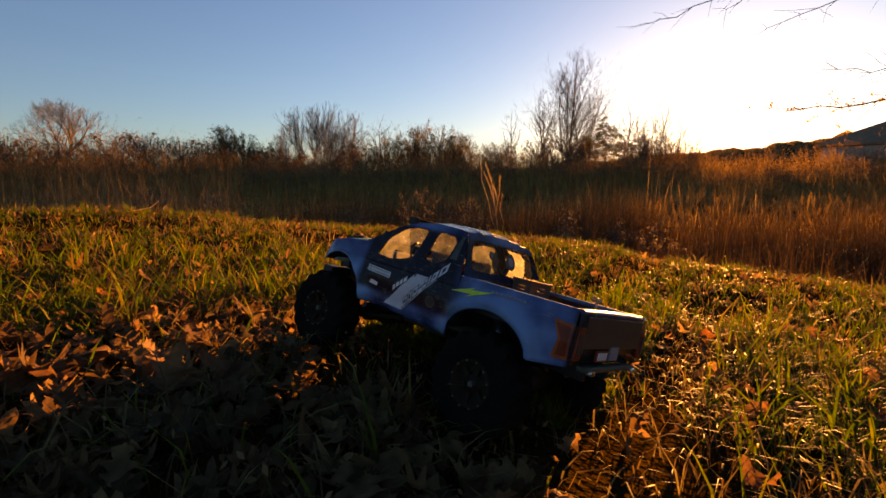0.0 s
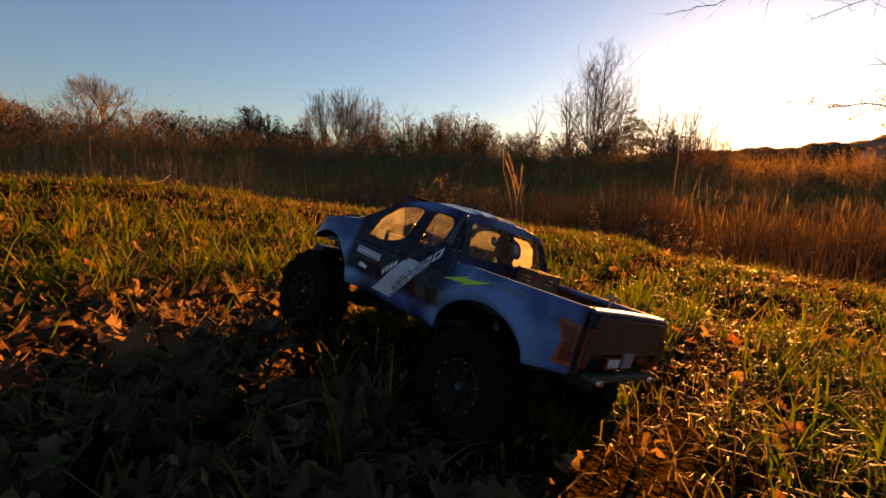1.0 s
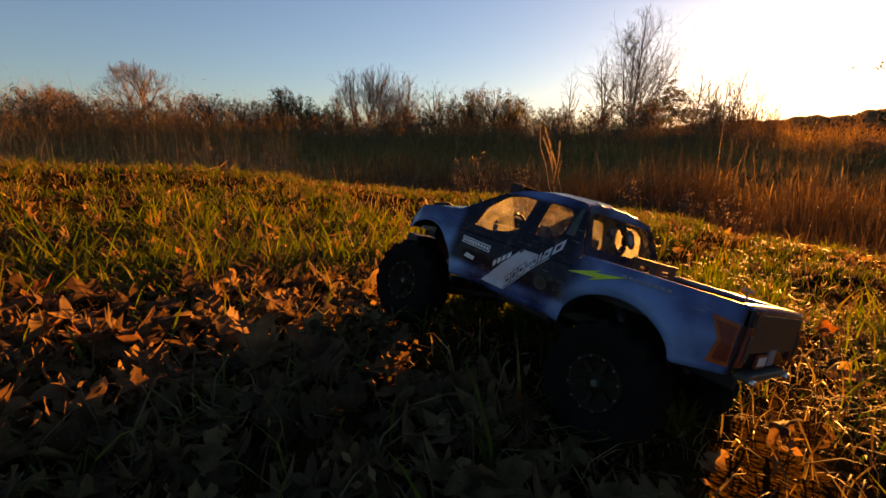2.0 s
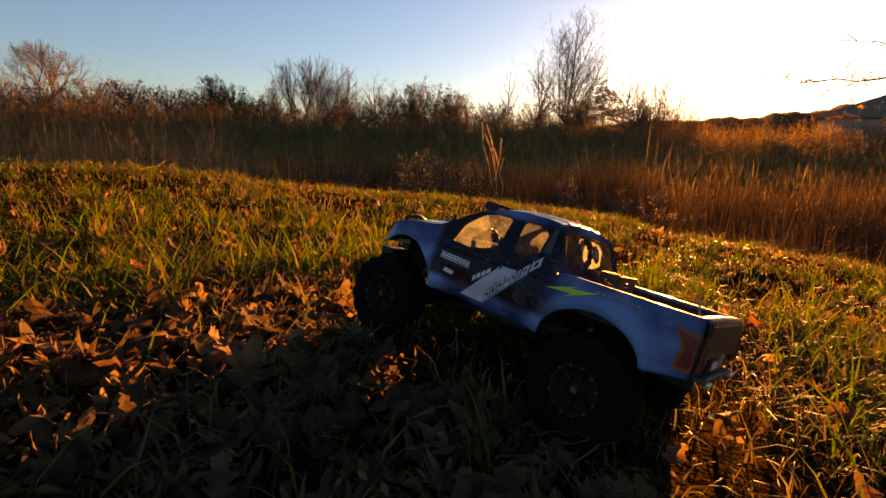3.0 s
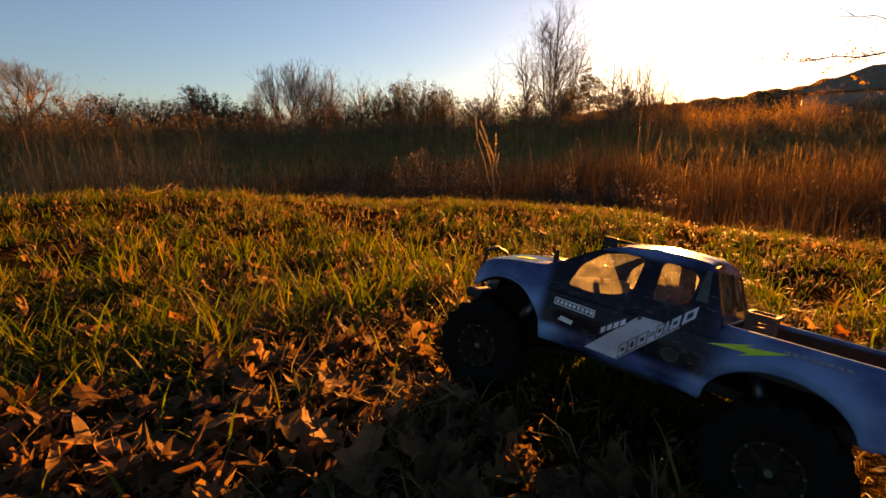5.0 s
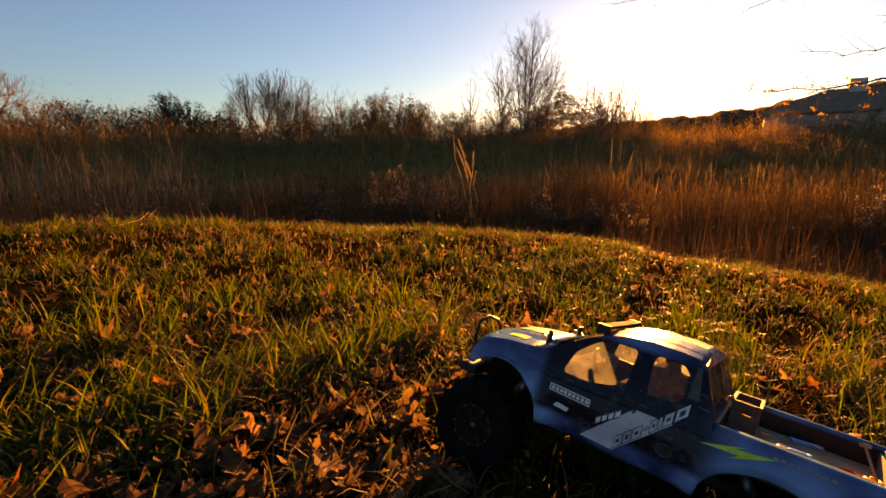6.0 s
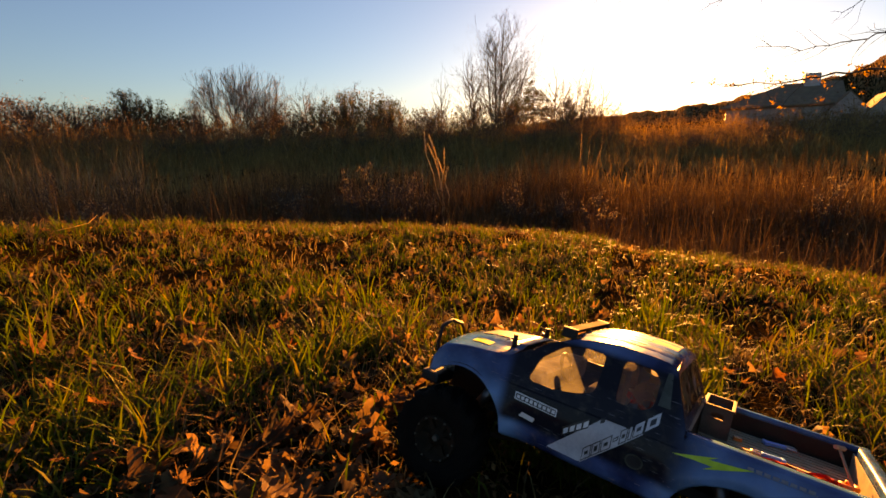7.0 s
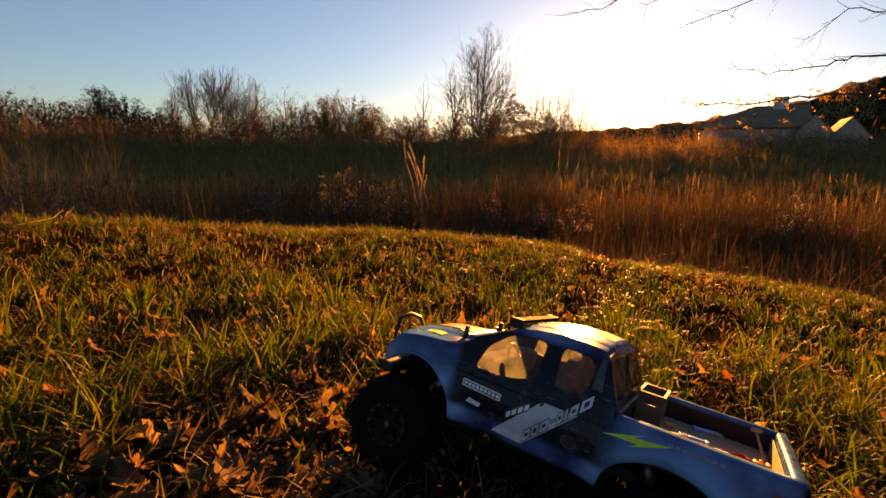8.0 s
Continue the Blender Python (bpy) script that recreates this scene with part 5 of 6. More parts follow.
def rod(pts, r, sides=8, closed=False):
    """A round bar along a path of points."""
    bm = bmesh.new()
    pts = [Vector(p) for p in pts]
    rg = []
    for i, p in enumerate(pts):
        d = (pts[min(i + 1, len(pts) - 1)] - pts[max(i - 1, 0)]).normalized()
        u = d.cross(Vector((0, 0, 1)) if abs(d.z) < 0.9 else Vector((1, 0, 0))).normalized()
        w = d.cross(u)
        rr = r[i] if isinstance(r, (list, tuple)) else r
        rg.append([bm.verts.new(p + (u * math.cos(2 * math.pi * k / sides) + w * math.sin(2 * math.pi * k / sides)) * rr) for k in range(sides)])
    for a, b in zip(rg, rg[1:]):
        for k in range(sides):
            bm.faces.new((a[k], a[(k + 1) % sides], b[(k + 1) % sides], b[k]))
    bm.faces.new(rg[0][::-1])
    bm.faces.new(rg[-1])
    return bm


part("bumper_hoop", rod([(0.368, 0.040, 0.060), (0.378, 0.038, 0.090), (0.384, 0.026, 0.112), (0.386, 0.0, 0.118), (0.384, -0.026, 0.112), (0.378, -0.038, 0.090), (0.368, -0.040, 0.060)], 0.0028), M_black, truck, "black tubular bumper hoop", smooth=True)
for sg in (1, -1):
    post = part("body_post", rod([(0.262, sg * 0.052, 0.116), (0.262, sg * 0.052, 0.138)], [0.0035, 0.0030]), M_black, truck, "black body post through the hood")
    part("post_clip", rod([(0.256, sg * 0.052, 0.127), (0.270, sg * 0.052, 0.130), (0.272, sg * 0.056, 0.128)], 0.0009, 6), M_darkmetal, post)

# light bar over the windscreen
bar = part("light_bar", box_bm(0.187, 0.200, -0.062, 0.062, 0.1628, 0.1664, bevel=0.0010), M_rubber, truck, "black roof light bar")
for k in range(8):
    part("lamp", box_bm(0.1988, 0.2002, -0.056 + 0.0142 * k, -0.0445 + 0.0142 * k, 0.1633, 0.1659, bevel=0.0004), M_lamp, bar)
for sg in (1, -1):
    part("mount", box_bm(0.186, 0.203, min(sg * 0.062, sg * 0.068), max(sg * 0.062, sg * 0.068), 0.1555, 0.1672, bevel=0.002), M_black, bar)

# back of the cab with its window
REAR = [(-0.088, 0.106), (0.088, 0.106), (0.0872, 0.112), (0.0795, 0.142), (0.0712, 0.1585), (0.036, 0.1630), (0.0, 0.1640), (-0.036, 0.1630), (-0.0712, 0.1585), (-0.0795, 0.142), (-0.0872, 0.112)]
RWIN = rounded([(-0.074, 0.116), (0.074, 0.116), (0.0665, 0.154), (-0.0665, 0.154)], 0.12)
rear_x = lambda z: float(np.interp(z, [0.106, 0.112, 0.13, 0.15, 0.164], [0.0625, 0.0645, 0.071, 0.0785, 0.0845]))
thicken(part("cab_back", holed(REAR, [RWIN], lambda u, v: Vector((rear_x(v), u, v))), M_paint, truck, "blue back of the cab"), 0.0014)
part("rear_window", holed(RWIN, [], lambda u, v: Vector((rear_x(v) + 0.0012, u, v))), M_hazy, truck, "dusty clear rear window").visible_shadow = False

for cy, cz, rad, mat, lab in ((0.030, 0.139, 0.0055, M_ink, "small round dark window sticker"), (-0.014, 0.136, 0.0110, M_ink, "round dark window sticker")):
    part("window_sticker", holed([(cy + rad * math.cos(a), cz + rad * math.sin(a)) for a in np.linspace(0, 2 * math.pi, 25)[:-1]], [], lambda u, v: Vector((rear_x(v) - 0.0006, u, v))), mat, truck, lab)
    part("window_sticker", holed([(cy + rad * 0.55 * math.cos(a), cz + rad * 0.55 * math.sin(a)) for a in np.linspace(0, 2 * math.pi, 25)[:-1]], [], lambda u, v: Vector((rear_x(v) - 0.0010, u, v))), M_dimgrey, truck, "pale grey centre of a window sticker")

# cab interior
part("dashboard", box_bm(0.205, 0.235, -0.076, 0.076, 0.085, 0.112, bevel=0.006), M_seatgrey, truck, "dark dashboard")
part("cab_floor", box_bm(0.068, 0.245, -0.084, 0.084, 0.060, 0.066), M_black, truck)
for sg in (1, -1):
    part("seat", box_bm(0.148, 0.185, sg * 0.038 - 0.021, sg * 0.038 + 0.021, 0.066, 0.090, bevel=0.005), M_seatgrey, truck, "grey bucket seat")
    part("backrest", box_bm(0.136, 0.149, sg * 0.038 - 0.024, sg * 0.038 + 0.024, 0.080, 0.126, bevel=0.005), M_seatgrey, truck)
ring = [(0.198 + 0.006 * math.cos(a), 0.038 + 0.016 * math.sin(a), 0.116 + 0.015 * math.cos(a)) for a in np.linspace(0, 2 * math.pi, 21)]
part("steering_wheel", rod(ring, 0.0022), M_black, truck, "black steering wheel", smooth=True)
ring = [(0.086 + 0.003 * math.cos(a), -0.012 + 0.016 * math.sin(a), 0.133 + 0.016 * math.cos(a)) for a in np.linspace(0, 2 * math.pi, 25)]
part("roll_hoop", rod(ring, 0.0042), M_black, truck, "thick black ring behind the seats", smooth=True)
part("rear_seat", box_bm(0.086, 0.100, 0.020, 0.060, 0.066, 0.102, bevel=0.004), M_black, truck, "dark block behind the seats")

# thin pieces that follow the flank
def decal(name, pts, mat, lift, label="", parent=None, cuts=3):
    bm = bmesh.new()
    f = bm.faces.new([bm.verts.new((u, v, 0)) for u, v in pts])
    bmesh.ops.triangulate(bm, faces=[f])
    for _ in range(cuts):
        bmesh.ops.subdivide_edges(bm, edges=[e for e in bm.edges if e.calc_length() > 0.008], cuts=1)
        bmesh.ops.triangulate(bm, faces=list(bm.faces))
    for v in bm.verts:
        v.co = Vector((v.co.x, side_y(v.co.x, v.co.y) + lift, v.co.y))
    return part(name, bm, mat, parent or truck, label)


def flank_lens(parent):
    """The part of the tail light that wraps round on to the flank."""
    decal("lens_edge", [(-0.0700, 0.0945), (-0.0908, 0.0925), (-0.0908, 0.0570), (-0.0745, 0.0560), (-0.0790, 0.0760)], M_amberlens, 0.0014, "amber lens edge", parent)
    decal("lens_core", [(-0.0738, 0.0912), (-0.0895, 0.0896), (-0.0895, 0.0605), (-0.0785, 0.0598), (-0.0822, 0.0765)], M_redlens, 0.0022, "dark red lens core", parent)


part("wiring", rod([(0.112 + 0.012 * math.cos(a), 0.050 + 0.010 * math.sin(a), 0.112 + 0.006 * math.sin(2 * a)) for a in np.linspace(0, 5.6, 20)], 0.0022), M_red, truck, "red wire loop inside the cab", smooth=True)

# bed: liner with ribs, walls, rails and tailgate
part("bed_floor", box_bm(-0.080, 0.0615, -0.080, 0.080, 0.078, 0.083), M_black, truck, "black ribbed bed liner")
for k in range(15):
    y = -0.070 + 0.010 * k
    part("rib", box_bm(-0.076, 0.058, y - 0.0022, y + 0.0022, 0.0826, 0.0856, bevel=0.0006), M_rib, truck)
for sg in (1, -1):
    part("bed_wall", box_bm(-0.080, 0.0615, min(sg * 0.080, sg * 0.083), max(sg * 0.080, sg * 0.083), 0.078, 0.1035), M_black, truck, "black inner bed wall")
    loft([[(x, sg * (side_y(x, 0.107) + 0.0002), 0.1070), (x, sg * (side_y(x, 0.107) - 0.004), 0.1088), (x, sg * 0.0805, 0.1084), (x, sg * 0.0795, 0.1040)] for x in np.linspace(-0.092, 0.0625, 24)], M_paint, "bed_rail", "blue bed rail", 0.0012)
part("bed_front", box_bm(0.0600, 0.0630, -0.083, 0.083, 0.078, 0.1068), M_black, truck, "black front bed wall")
gate = loft([[(x, y, z + 0.0012 * (1 - (y / 0.09) ** 2)) for y in np.linspace(-0.0915, 0.0915, 15)] for x, z in ((-0.080, 0.064), (-0.0805, 0.1045), (-0.083, 0.1085), (-0.091, 0.1085), (-0.0945, 0.1050), (-0.0955, 0.090), (-0.0945, 0.072), (-0.092, 0.052))], M_paint, "tailgate", "blue tailgate with dusty inner face", 0.0012)
part("dust_sheet", box_bm(-0.0792, -0.0780, -0.076, 0.076, 0.0835, 0.103), M_tan, gate, "tan dusty inner face of the tailgate")
part("gate_panel", box_bm(-0.0962, -0.0948, -0.0755, 0.0755, 0.070, 0.1030, bevel=0.0006), M_gate, gate, "dark pressed centre of the tailgate")
part("sticker", box_bm(-0.0968, -0.0945, 0.012, 0.040, 0.056, 0.068), M_redlens, gate, "red and white sticker")
for k in range(4):
    part("sticker_bar", box_bm(-0.0974, -0.0966, 0.015 + 0.006 * k, 0.019 + 0.006 * k, 0.058, 0.066), M_white, gate)
part("sticker", box_bm(-0.0968, -0.0945, -0.016, 0.006, 0.057, 0.072), M_dimgrey, gate, "pale square sticker")
for sg in (1, -1):
    lens = part("tail_light", box_bm(-0.0925, -0.0905, min(sg * 0.077, sg * 0.0905), max(sg * 0.077, sg * 0.0905), 0.058, 0.092, bevel=0.0006), M_redlens, truck, "dark red tail light with amber edge")
    if sg > 0:
        flank_lens(lens)
    part("lens_face", box_bm(-0.0968, -0.0925, min(sg * 0.077, sg * 0.0905), max(sg * 0.077, sg * 0.0905), 0.058, 0.092, bevel=0.002), M_redlens, lens)
    part("lens_core", box_bm(-0.0985, -0.0966, min(sg * 0.080, sg * 0.087), max(sg * 0.080, sg * 0.087), 0.064, 0.086, bevel=0.001), M_ink, lens)
bump = part("rear_bumper", box_bm(-0.1010, -0.088, -0.064, 0.064, 0.0455, 0.0512, bevel=0.0018), M_gunmetal, truck, "scuffed dark metal rear bumper")
for sg in (1, -1):
    part("bumper_end", box_bm(-0.1050, -0.098, sg * 0.056 - 0.005, sg * 0.056 + 0.005, 0.0440, 0.0490, bevel=0.002), M_metal, bump)


# a pale worn panel and ridges on the roof, lime flashes on the hood
rz = lambda x, y: float(np.interp(x, [0.084, 0.092, 0.105, 0.140, 0.165, 0.180, 0.192], [0.1585, 0.1610, 0.1625, 0.1635, 0.1607, 0.1575, 0.1540])) + 0.0055 * (1 - abs(y / 0.071) ** 2.4)
loft([[(x, y, rz(x, y) + 0.0010) for y in np.linspace(-0.046, 0.018, 9)] for x in np.linspace(0.092, 0.120, 5)], M_tan, "roof_sticker", "worn pale sticker on the roof", 0)
hz = lambda x, y: float(np.interp(x, [0.250, 0.275, 0.300, 0.320, 0.335], [0.1185, 0.1163, 0.114, 0.1105, 0.107])) + 0.006 * (1 - abs(y / 0.0912) ** 3) + 0.0035 * float(smooth_step(0.6, 0.45, abs(y / 0.0912)))
for sg in (1, -1):
    loft([[(x, sg * (0.048 + 0.028 * u - 0.25 * (x - 0.285)), hz(x, 0.048 + 0.028 * u - 0.25 * (x - 0.285)) + 0.0009) for u in np.linspace(0.25, 0.8, 7)] for x in np.linspace(0.286, 0.314, 9)], M_lime, "hood_flash", "lime green flash on the hood", 0)


loft([[(x, y, hz(x, y) + 0.0010) for y in np.linspace(-0.024, 0.024, 9)] for x in np.linspace(0.266, 0.322, 9)], M_ink, "hood_panel", "matt black panel on the hood", 0)
# flat black strips on the roof paint in the shade of pressed grooves
for k in range(3):
    yy = -0.030 + 0.030 * k
    loft([[(x, y, rz(x, y) + 0.0006) for y in np.linspace(yy - 0.0014, yy + 0.0014, 3)] for x in np.linspace(0.122, 0.180, 8)], M_ink, "roof_groove_shade", "flat black strip for the shade of a roof groove", 0)

# stickers on the flank
stripe = decal("stripe", [(0.184, 0.0435), (0.150, 0.0425), (0.083, 0.1065), (0.0815, 0.1115), (0.106, 0.1110), (0.128, 0.1005)], M_grey, 0.0006, "pale grey diagonal stripe")


decal("stripe", [(0.0905, 0.1235), (0.0795, 0.1235), (0.0845, 0.1535), (0.0890, 0.1535)], M_gunmetal, 0.0016, "pale grey stripe up the cab corner")


def slanted(x0, z0, x1, z1, h):
    """A slanting bar from one foot point to another."""
    return [(x0, z0), (x1, z1), (x1, z1 + h), (x0, z0 + h)]


big = decal("sticker", slanted(0.1482, 0.0420, 0.0835, 0.1067, 0.0165), M_grey, 0.0009, "long pale sticker with black outlined shapes")
along = lambda t, h: (0.1480 - 0.0643 * t, 0.0424 + 0.0643 * t + h)
# a row of close-set blocks: black edge, white band, dark core
for k, (a, c, top) in enumerate(((0.01, 0.135, 0.0150), (0.145, 0.26, 0.0150), (0.27, 0.405, 0.0150), (0.42, 0.49, 0.0105), (0.505, 0.60, 0.0150), (0.61, 0.66, 0.0150), (0.67, 0.80, 0.0150), (0.81, 0.985, 0.0150))):
    low = 0.0010 if top > 0.012 else 0.0065
    decal("sticker_bar", [along(a, low), along(c, low), along(c, top), along(a, top)], M_ink, 0.0012, "", big, 2)
    decal("sticker_bar", [along(a + 0.012, low + 0.0012), along(c - 0.012, low + 0.0012), along(c - 0.012, top - 0.0012), along(a + 0.012, top - 0.0012)], M_grey, 0.0015, "", big, 2)
    if c - a > 0.09:
        w, mid, h = c - a, (low + top) / 2, (0.0020, 0.0030)[k % 2]
        decal("sticker_bar", [along(a + 0.3 * w, mid - h), along(a + 0.7 * w, mid - h), along(a + 0.7 * w, mid + h), along(a + 0.3 * w, mid + h)], M_ink, 0.0018, "", big, 1)
small = decal("sticker", slanted(0.171, 0.0610, 0.146, 0.0800, 0.010), M_ink, 0.0010, "black sticker with white script shapes")
for k in range(4):
    xa, za = 0.1695 - 0.0062 * k, 0.0628 + 0.0047 * k
    decal("sticker_bar", [(xa, za + 0.001), (xa - 0.0045, za + 0.0045), (xa - 0.0045, za + 0.0105), (xa, za + 0.007)], M_white, 0.0014, "", small, 1)
for k in range(5):
    xa, za = 0.136 - 0.0062 * k, 0.0885 + 0.0050 * k
    decal("sticker_bar", [(xa, za), (xa - 0.004, za + 0.003), (xa - 0.004, za + 0.011), (xa, za + 0.008)], M_ink, 0.0011, "", stripe, 1)
plate = decal("sticker", [(0.229, 0.0795), (0.180, 0.0775), (0.180, 0.0855), (0.229, 0.0875)], M_white, 0.0008, "white-edged black name sticker")
decal("sticker_fill", [(0.2278, 0.0806), (0.1812, 0.0786), (0.1812, 0.0844), (0.2278, 0.0864)], M_ink, 0.0012, "", plate, 2)
for k in range(9):
    xa = 0.2262 - 0.0051 * k
    za = 0.0816 - 0.0002 * k
    decal("sticker_bar", [(xa, za), (xa - 0.0036, za), (xa - 0.0036, za + 0.0036), (xa, za + 0.0036)], M_white, 0.0016, "", plate, 1)
decal("sticker", [(0.221, 0.0630), (0.204, 0.0615), (0.202, 0.0665), (0.217, 0.0685)], M_white, 0.0008, "small white sticker")
decal("sticker", [(0.099 + 0.0085 * math.cos(a), 0.066 + 0.0075 * math.sin(a)) for a in np.linspace(0, 2 * math.pi, 15)[:-1]], M_gunmetal, 0.0008, "round dark grey-green sticker")
decal("sticker_fill", [(0.099 + 0.0068 * math.cos(a), 0.066 + 0.006 * math.sin(a)) for a in np.linspace(0, 2 * math.pi, 15)[:-1]], M_ink, 0.0012)
decal("bolt_sticker", [(0.070, 0.0885), (0.034, 0.0990), (0.041, 0.0950), (0.007, 0.0995), (0.044, 0.0862), (0.037, 0.0908)], M_lime, 0.0010, "lime green lightning sticker")
row = decal("sticker", [(0.014, 0.0985), (-0.036, 0.0985), (-0.036, 0.0989), (0.014, 0.0989)], M_dimgrey, 0.0008, "row of pale outlined shapes")
for k in range(8):
    xa = 0.0125 - 0.006 * k
    decal("sticker_bar", [(xa, 0.0993), (xa - 0.0045, 0.0993), (xa - 0.0045, 0.1017), (xa, 0.1017)], M_dimgrey, 0.0012, "", row, 1)


# wheels
def spun(profile, n, axis_y=0.0):
    """A ring swept round the y axis from (radius, y) pairs."""
    bm = bmesh.new()
    rg = []
    for i in range(n):
        a = 2 * math.pi * i / n
        rg.append([bm.verts.new((r * math.cos(a), y, r * math.sin(a))) for r, y in profile])
    k = len(profile)
    for i in range(n):
        p, q = rg[i], rg[(i + 1) % n]
        for j in range(k - 1):
            bm.faces.new((p[j], q[j], q[j + 1], p[j + 1]))
    return bm


def add_block(bm, m, sx, sy, sz):
    v = [bm.verts.new(m @ Vector((x * sx, y * sy, z * sz))) for x in (-1, 1) for y in (-1, 1) for z in (-1, 1)]
    for q in ((0, 1, 3, 2), (4, 6, 7, 5), (0, 4, 5, 1), (2, 3, 7, 6), (0, 2, 6, 4), (1, 5, 7, 3)):
        bm.faces.new([v[i] for i in q])


def build_wheel():
    """Wheel with its outer face towards +y, the axle at the origin."""
    w = new("wheel")
    prof = [(0.0275, -0.020), (0.036, -0.0225), (0.045, -0.0228), (0.0505, -0.0215), (0.0535, -0.0185), (0.0545, -0.0125), (0.0545, -0.0045), (0.0545, 0.0045), (0.0545, 0.0125), (0.0535, 0.0185), (0.0505, 0.0215), (0.045, 0.0228), (0.036, 0.0225), (0.0275, 0.020)]
    bm = bmesh.new()
    n, rg = 96, []
    for i in range(n):
        ang = 2 * math.pi * i / n
        colv = []
        for j, (r, y) in enumerate(prof):
            # staggered blocks of tread, slanting across the tyre
            if 3 <= j <= 10:
                lug = (i + (j if j < 7 else 13 - j)) % 6 < 3
                r += 0.0042 if lug and j in (5, 6, 7, 8) else (0.003 if lug else 0)
            colv.append(bm.verts.new((r * math.cos(ang), y, r * math.sin(ang))))
        rg.append(colv)
    for i in range(n):
        p, q = rg[i], rg[(i + 1) % n]
        for j in range(len(prof) - 1):
            bm.faces.new((p[j], q[j], q[j + 1], p[j + 1]))
    part("tyre", bm, M_rubber, w, "chunky black off-road tyre")
    rim = part("rim", spun([(0.0275, -0.019), (0.0278, 0.017), (0.0262, 0.0215), (0.0235, 0.0215), (0.0225, 0.012), (0.011, 0.0095), (0.010, 0.014), (0.0, 0.014)], 36), M_rim, w, "black spoked rim", smooth=True)
    for i in range(6):
        bm = bmesh.new()
        add_block(bm, Matrix.Rotation(-2 * math.pi * i / 6, 4, "Y") @ Matrix.Translation((0.0165, 0.0125, 0)), 0.0065, 0.0028, 0.0026)
        part("spoke", bm, M_rim, w)
    for i in range(12):
        a = 2 * math.pi * i / 12
        bm = bmesh.new()
        bmesh.ops.create_cone(bm, cap_ends=True, segments=6, radius1=0.0012, radius2=0.0012, depth=0.002, matrix=Matrix.Translation((0.025 * math.cos(a), 0.0222, 0.025 * math.sin(a))) @ Matrix.Rotation(math.pi / 2, 4, "X"))
        part("bolt", bm, M_gunmetal, w)
    bm = bmesh.new()
    bmesh.ops.create_cone(bm, cap_ends=True, segments=6, radius1=0.0042, radius2=0.0036, depth=0.006, matrix=Matrix.Translation((0, 0.016, 0)) @ Matrix.Rotation(-math.pi / 2, 4, "X"))
    part("hub_nut", bm, M_gunmetal, w)
    return w


wheel = build_wheel()
wheel.parent = truck
wheel.matrix_local = pose(0.0, 0.094, 0.0, 0, 20, 0)
for x, y, ry, rz in ((0.314, 0.090, 5, 6), (0.314, -0.090, 30, 186), (0.0, -0.094, 50, 180)):
    copy_thing(wheel, pose(x, y, 0.0, 0, ry, rz)).parent = truck

# running gear
for x in (0.0, 0.314):
    ax = part("axle", rod([(x, -0.075, 0), (x, -0.03, 0), (x, -0.028, 0), (x, 0.012, 0), (x, 0.014, 0), (x, 0.075, 0)], [0.007, 0.007, 0.015, 0.015, 0.007, 0.007], 12), M_black, truck, "black axle with round differential", smooth=True)
for sg in (1, -1):
    part("frame_rail", box_bm(-0.085, 0.345, sg * 0.030 - 0.004, sg * 0.030 + 0.004, 0.030, 0.046, bevel=0.001), M_black, truck, "black frame rail")
    for x in (0.0, 0.314):
        d = 1 if x > 0.1 else -1
        part("shock", rod([(x, sg * 0.052, 0.004), (x - d * 0.018, sg * 0.045, 0.034), (x - d * 0.019, sg * 0.045, 0.036), (x - d * 0.034, sg * 0.038, 0.068)], [0.003, 0.003, 0.007, 0.007], 10), M_darkmetal, truck, "metal shock absorber", smooth=True)
        part("link", rod([(x, sg * 0.045, -0.006), (0.157 + d * 0.03, sg * 0.026, 0.022)], 0.0035), M_rim, truck)
part("skid_plate", box_bm(0.115, 0.200, -0.036, 0.036, 0.016, 0.030, bevel=0.003), M_black, truck, "black skid plate")
part("gearbox", box_bm(0.130, 0.185, -0.024, 0.024, 0.030, 0.058, bevel=0.004), M_black, truck)
part("inner_fender", box_bm(-0.060, 0.066, -0.078, 0.078, 0.0700, 0.0770), M_black, truck)
for sg in (1, -1):
    for xa, xb in ((-0.0495, 0.0655), (0.2405, 0.3475)):
        loft([[(x, sg * (side_y(x, sill_z(x)) - 0.0018), sill_z(x) + 0.0035), (x, sg * 0.060, sill_z(x) + 0.005), (x, sg * 0.037, sill_z(x) + 0.004), (x, sg * 0.0365, min(sill_z(x), 0.042))] for x in np.linspace(xa, xb, 25)], M_black, "arch_liner", "black liner inside the wheel arch", 0.001)
part("inner_fender", box_bm(0.250, 0.336, -0.078, 0.078, 0.086, 0.094), M_black, truck)


# ------------------------------------------------------------------ things in the bed
def stand(ob, x, y, z, rz=0, rx=0, ry=0):
    ob.matrix_world = TRUCK @ pose(x, y, z, rx, ry, rz)
    return ob


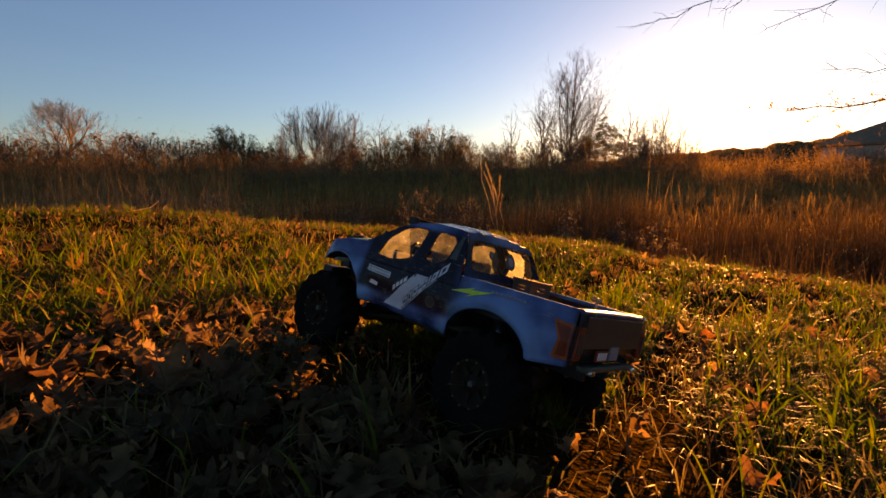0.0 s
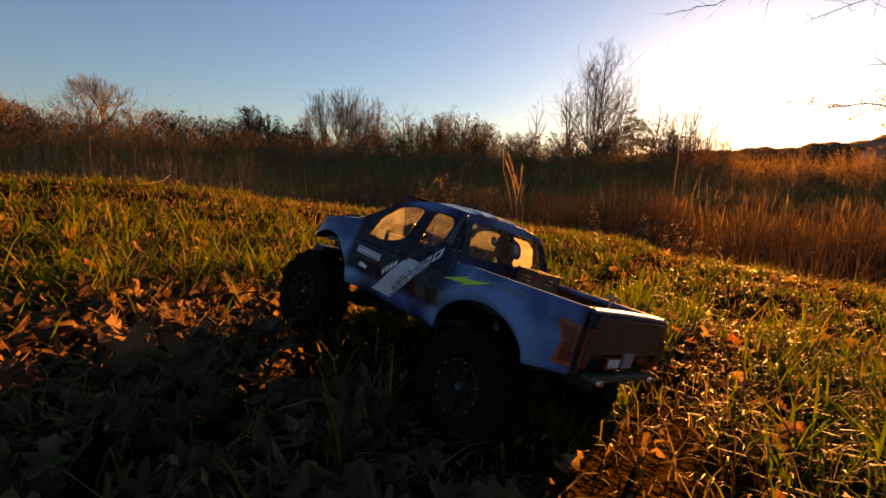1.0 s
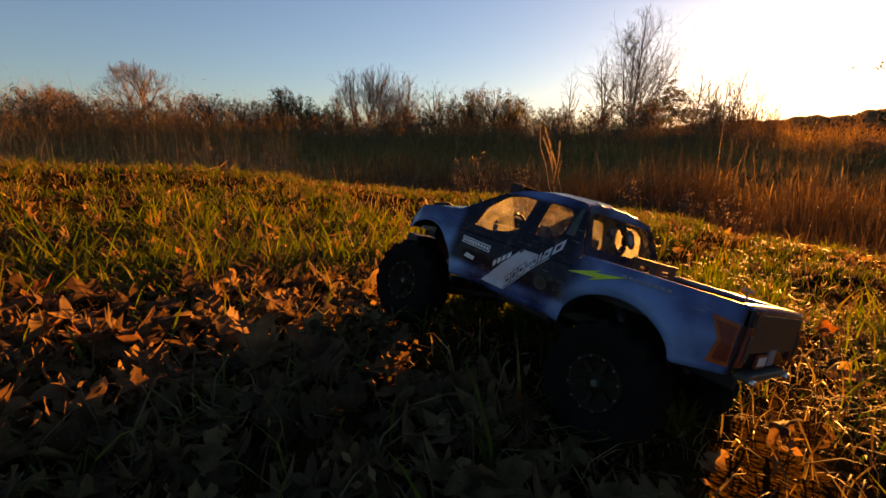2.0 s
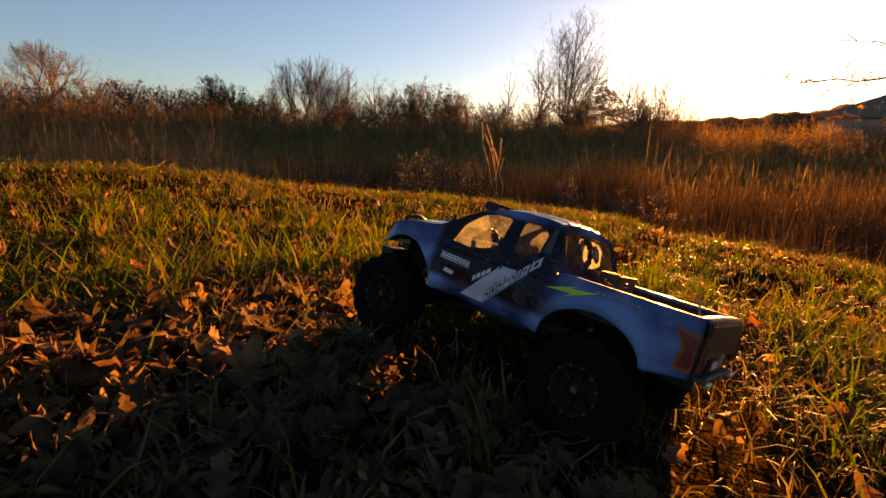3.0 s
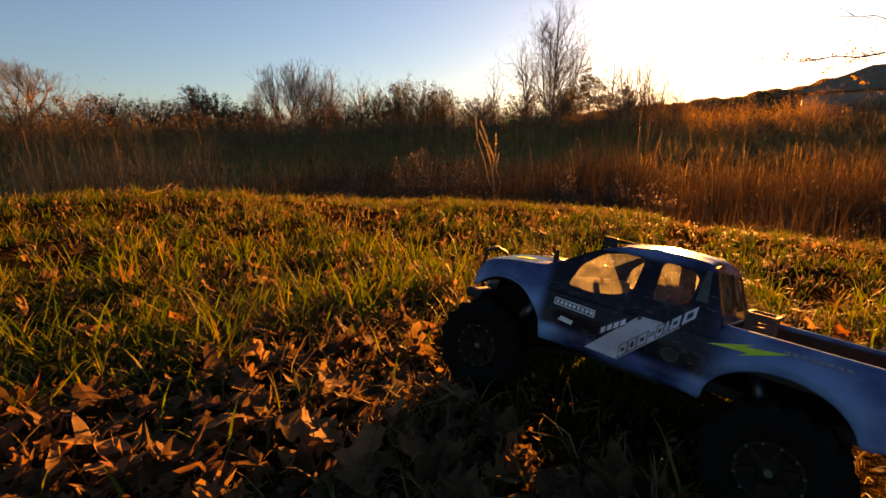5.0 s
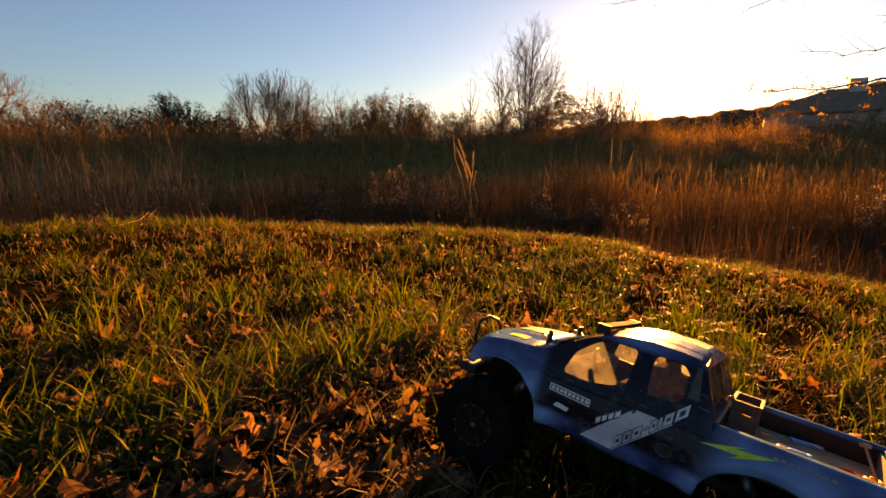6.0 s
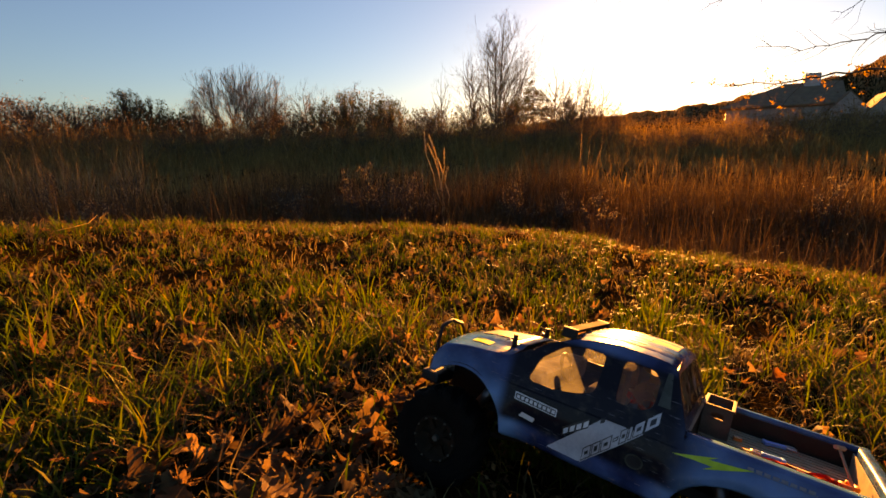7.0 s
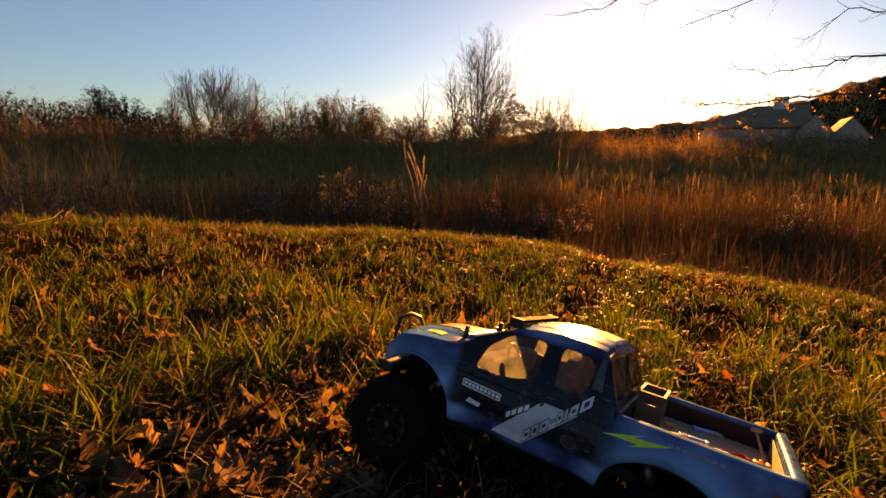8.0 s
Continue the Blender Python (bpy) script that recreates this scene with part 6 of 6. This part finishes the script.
crate = new("crate")
stand(crate, 0.0445, -0.036, 0.0857)
part("bottom", box_bm(-0.014, 0.014, -0.026, 0.026, 0, 0.002), M_greybox, crate)
for sx in (1, -1):
    for y0, y1, z0, z1 in ((-0.026, 0.026, 0.002, 0.020), (-0.026, 0.026, 0.026, 0.031), (-0.026, -0.012, 0.020, 0.026), (0.012, 0.026, 0.020, 0.026)):
        part("panel", box_bm(sx * 0.013 - 0.001, sx * 0.013 + 0.001, y0, y1, z0, z1), M_greybox, crate)
    for x0, x1, z0, z1 in ((-0.012, 0.012, 0.002, 0.020), (-0.012, 0.012, 0.026, 0.031), (-0.012, -0.006, 0.020, 0.026), (0.006, 0.012, 0.020, 0.026)):
        part("panel", box_bm(x0, x1, sx * 0.025 - 0.001, sx * 0.025 + 0.001, z0, z1), M_greybox, crate)
    part("rim_bar", box_bm(sx * 0.0135 - 0.0017, sx * 0.0135 + 0.0017, -0.028, 0.028, 0.031, 0.0335, bevel=0.0006), M_greybox, crate)
    part("rim_bar", box_bm(-0.0118, 0.0118, sx * 0.0262 - 0.0018, sx * 0.0262 + 0.0018, 0.031, 0.0335, bevel=0.0006), M_greybox, crate)
tagged(crate, "small open grey crate with slotted sides in the truck bed", "crate")


def tow_hook(x, y, rz):
    root = new("tow_hook")
    stand(root, x, y, 0.0858, rz)
    part("body", box_bm(-0.014, 0.008, -0.003, 0.003, 0, 0.005, bevel=0.0012), M_bluealu, root, "blue anodised body")
    part("flange", box_bm(-0.018, -0.013, -0.0055, 0.0055, 0, 0.005, bevel=0.0012), M_bluealu, root)
    c = [(0.013 + 0.006 * math.cos(a), 0.006 * math.sin(a), 0.003) for a in np.linspace(-2.6, 2.2, 12)]
    part("hook", rod(c, 0.0014), M_metal, root, "bare metal hook", smooth=True)
    return tagged(root, "blue metal tow hook on the bed liner", "hook", "tow hooks in the bed")


tow_hook(-0.016, -0.060, 200).matrix_world @= Matrix.Scale(0.85, 4)
tow_hook(-0.006, -0.006, 10).matrix_world @= Matrix.Scale(0.8, 4)
strap_pts = [(0.036, 0.018, 0.0872), (0.02, 0.016, 0.088), (0.0, 0.014, 0.0875), (-0.02, 0.016, 0.090), (-0.035, 0.012, 0.0885), (-0.05, 0.014, 0.092), (-0.064, 0.010, 0.089)]
strap = new("strap")
strap.matrix_world = TRUCK
bm = bmesh.new()
edge = [[bm.verts.new((x, y + d, z + (0.0022 * math.sin(160 * x + 500 * d)))) for d in (-0.007, -0.0025, 0.0025, 0.007)] for x, y, z in [tuple(Vector(strap_pts[i // 4]).lerp(Vector(strap_pts[min(i // 4 + 1, 6)]), (i % 4) / 4)) for i in range(25)]]
for a, b in zip(edge, edge[1:]):
    for k in range(3):
        bm.faces.new((a[k], a[k + 1], b[k + 1], b[k]))
thicken(part("webbing", bm, M_red, strap), 0.0012)
part("loop", rod([(-0.067 + 0.006 * math.cos(a), 0.006 + 0.007 * math.sin(a), 0.0905) for a in np.linspace(0, 5.0, 14)], 0.0026), M_orange, strap, "orange end loop", smooth=True)
tagged(strap, "crumpled red tow strap along the bed side", "strap")
stake = new("stake")
stake.matrix_world = TRUCK
part("shaft", rod([(-0.072, 0.012, 0.0868), (-0.058, -0.016, 0.116)], 0.0013), M_tan, stake, "tan shaft")
part("head", rod([(-0.062, -0.020, 0.1165), (-0.054, -0.012, 0.1175)], 0.0022), M_tan, stake)
tagged(stake, "tan T-handled stake leaning in the truck bed", "stake")
bm = bmesh.new()
add_block(bm, pose(0, 0, 0.0016, 0, 0, 12), 0.004, 0.0026, 0.0016)
wedge = link_mesh("wedge", bm, M_orange)
stand(wedge, 0.022, -0.030, 0.0857)
tagged(wedge, "small orange plastic wedge on the bed liner", "wedge")
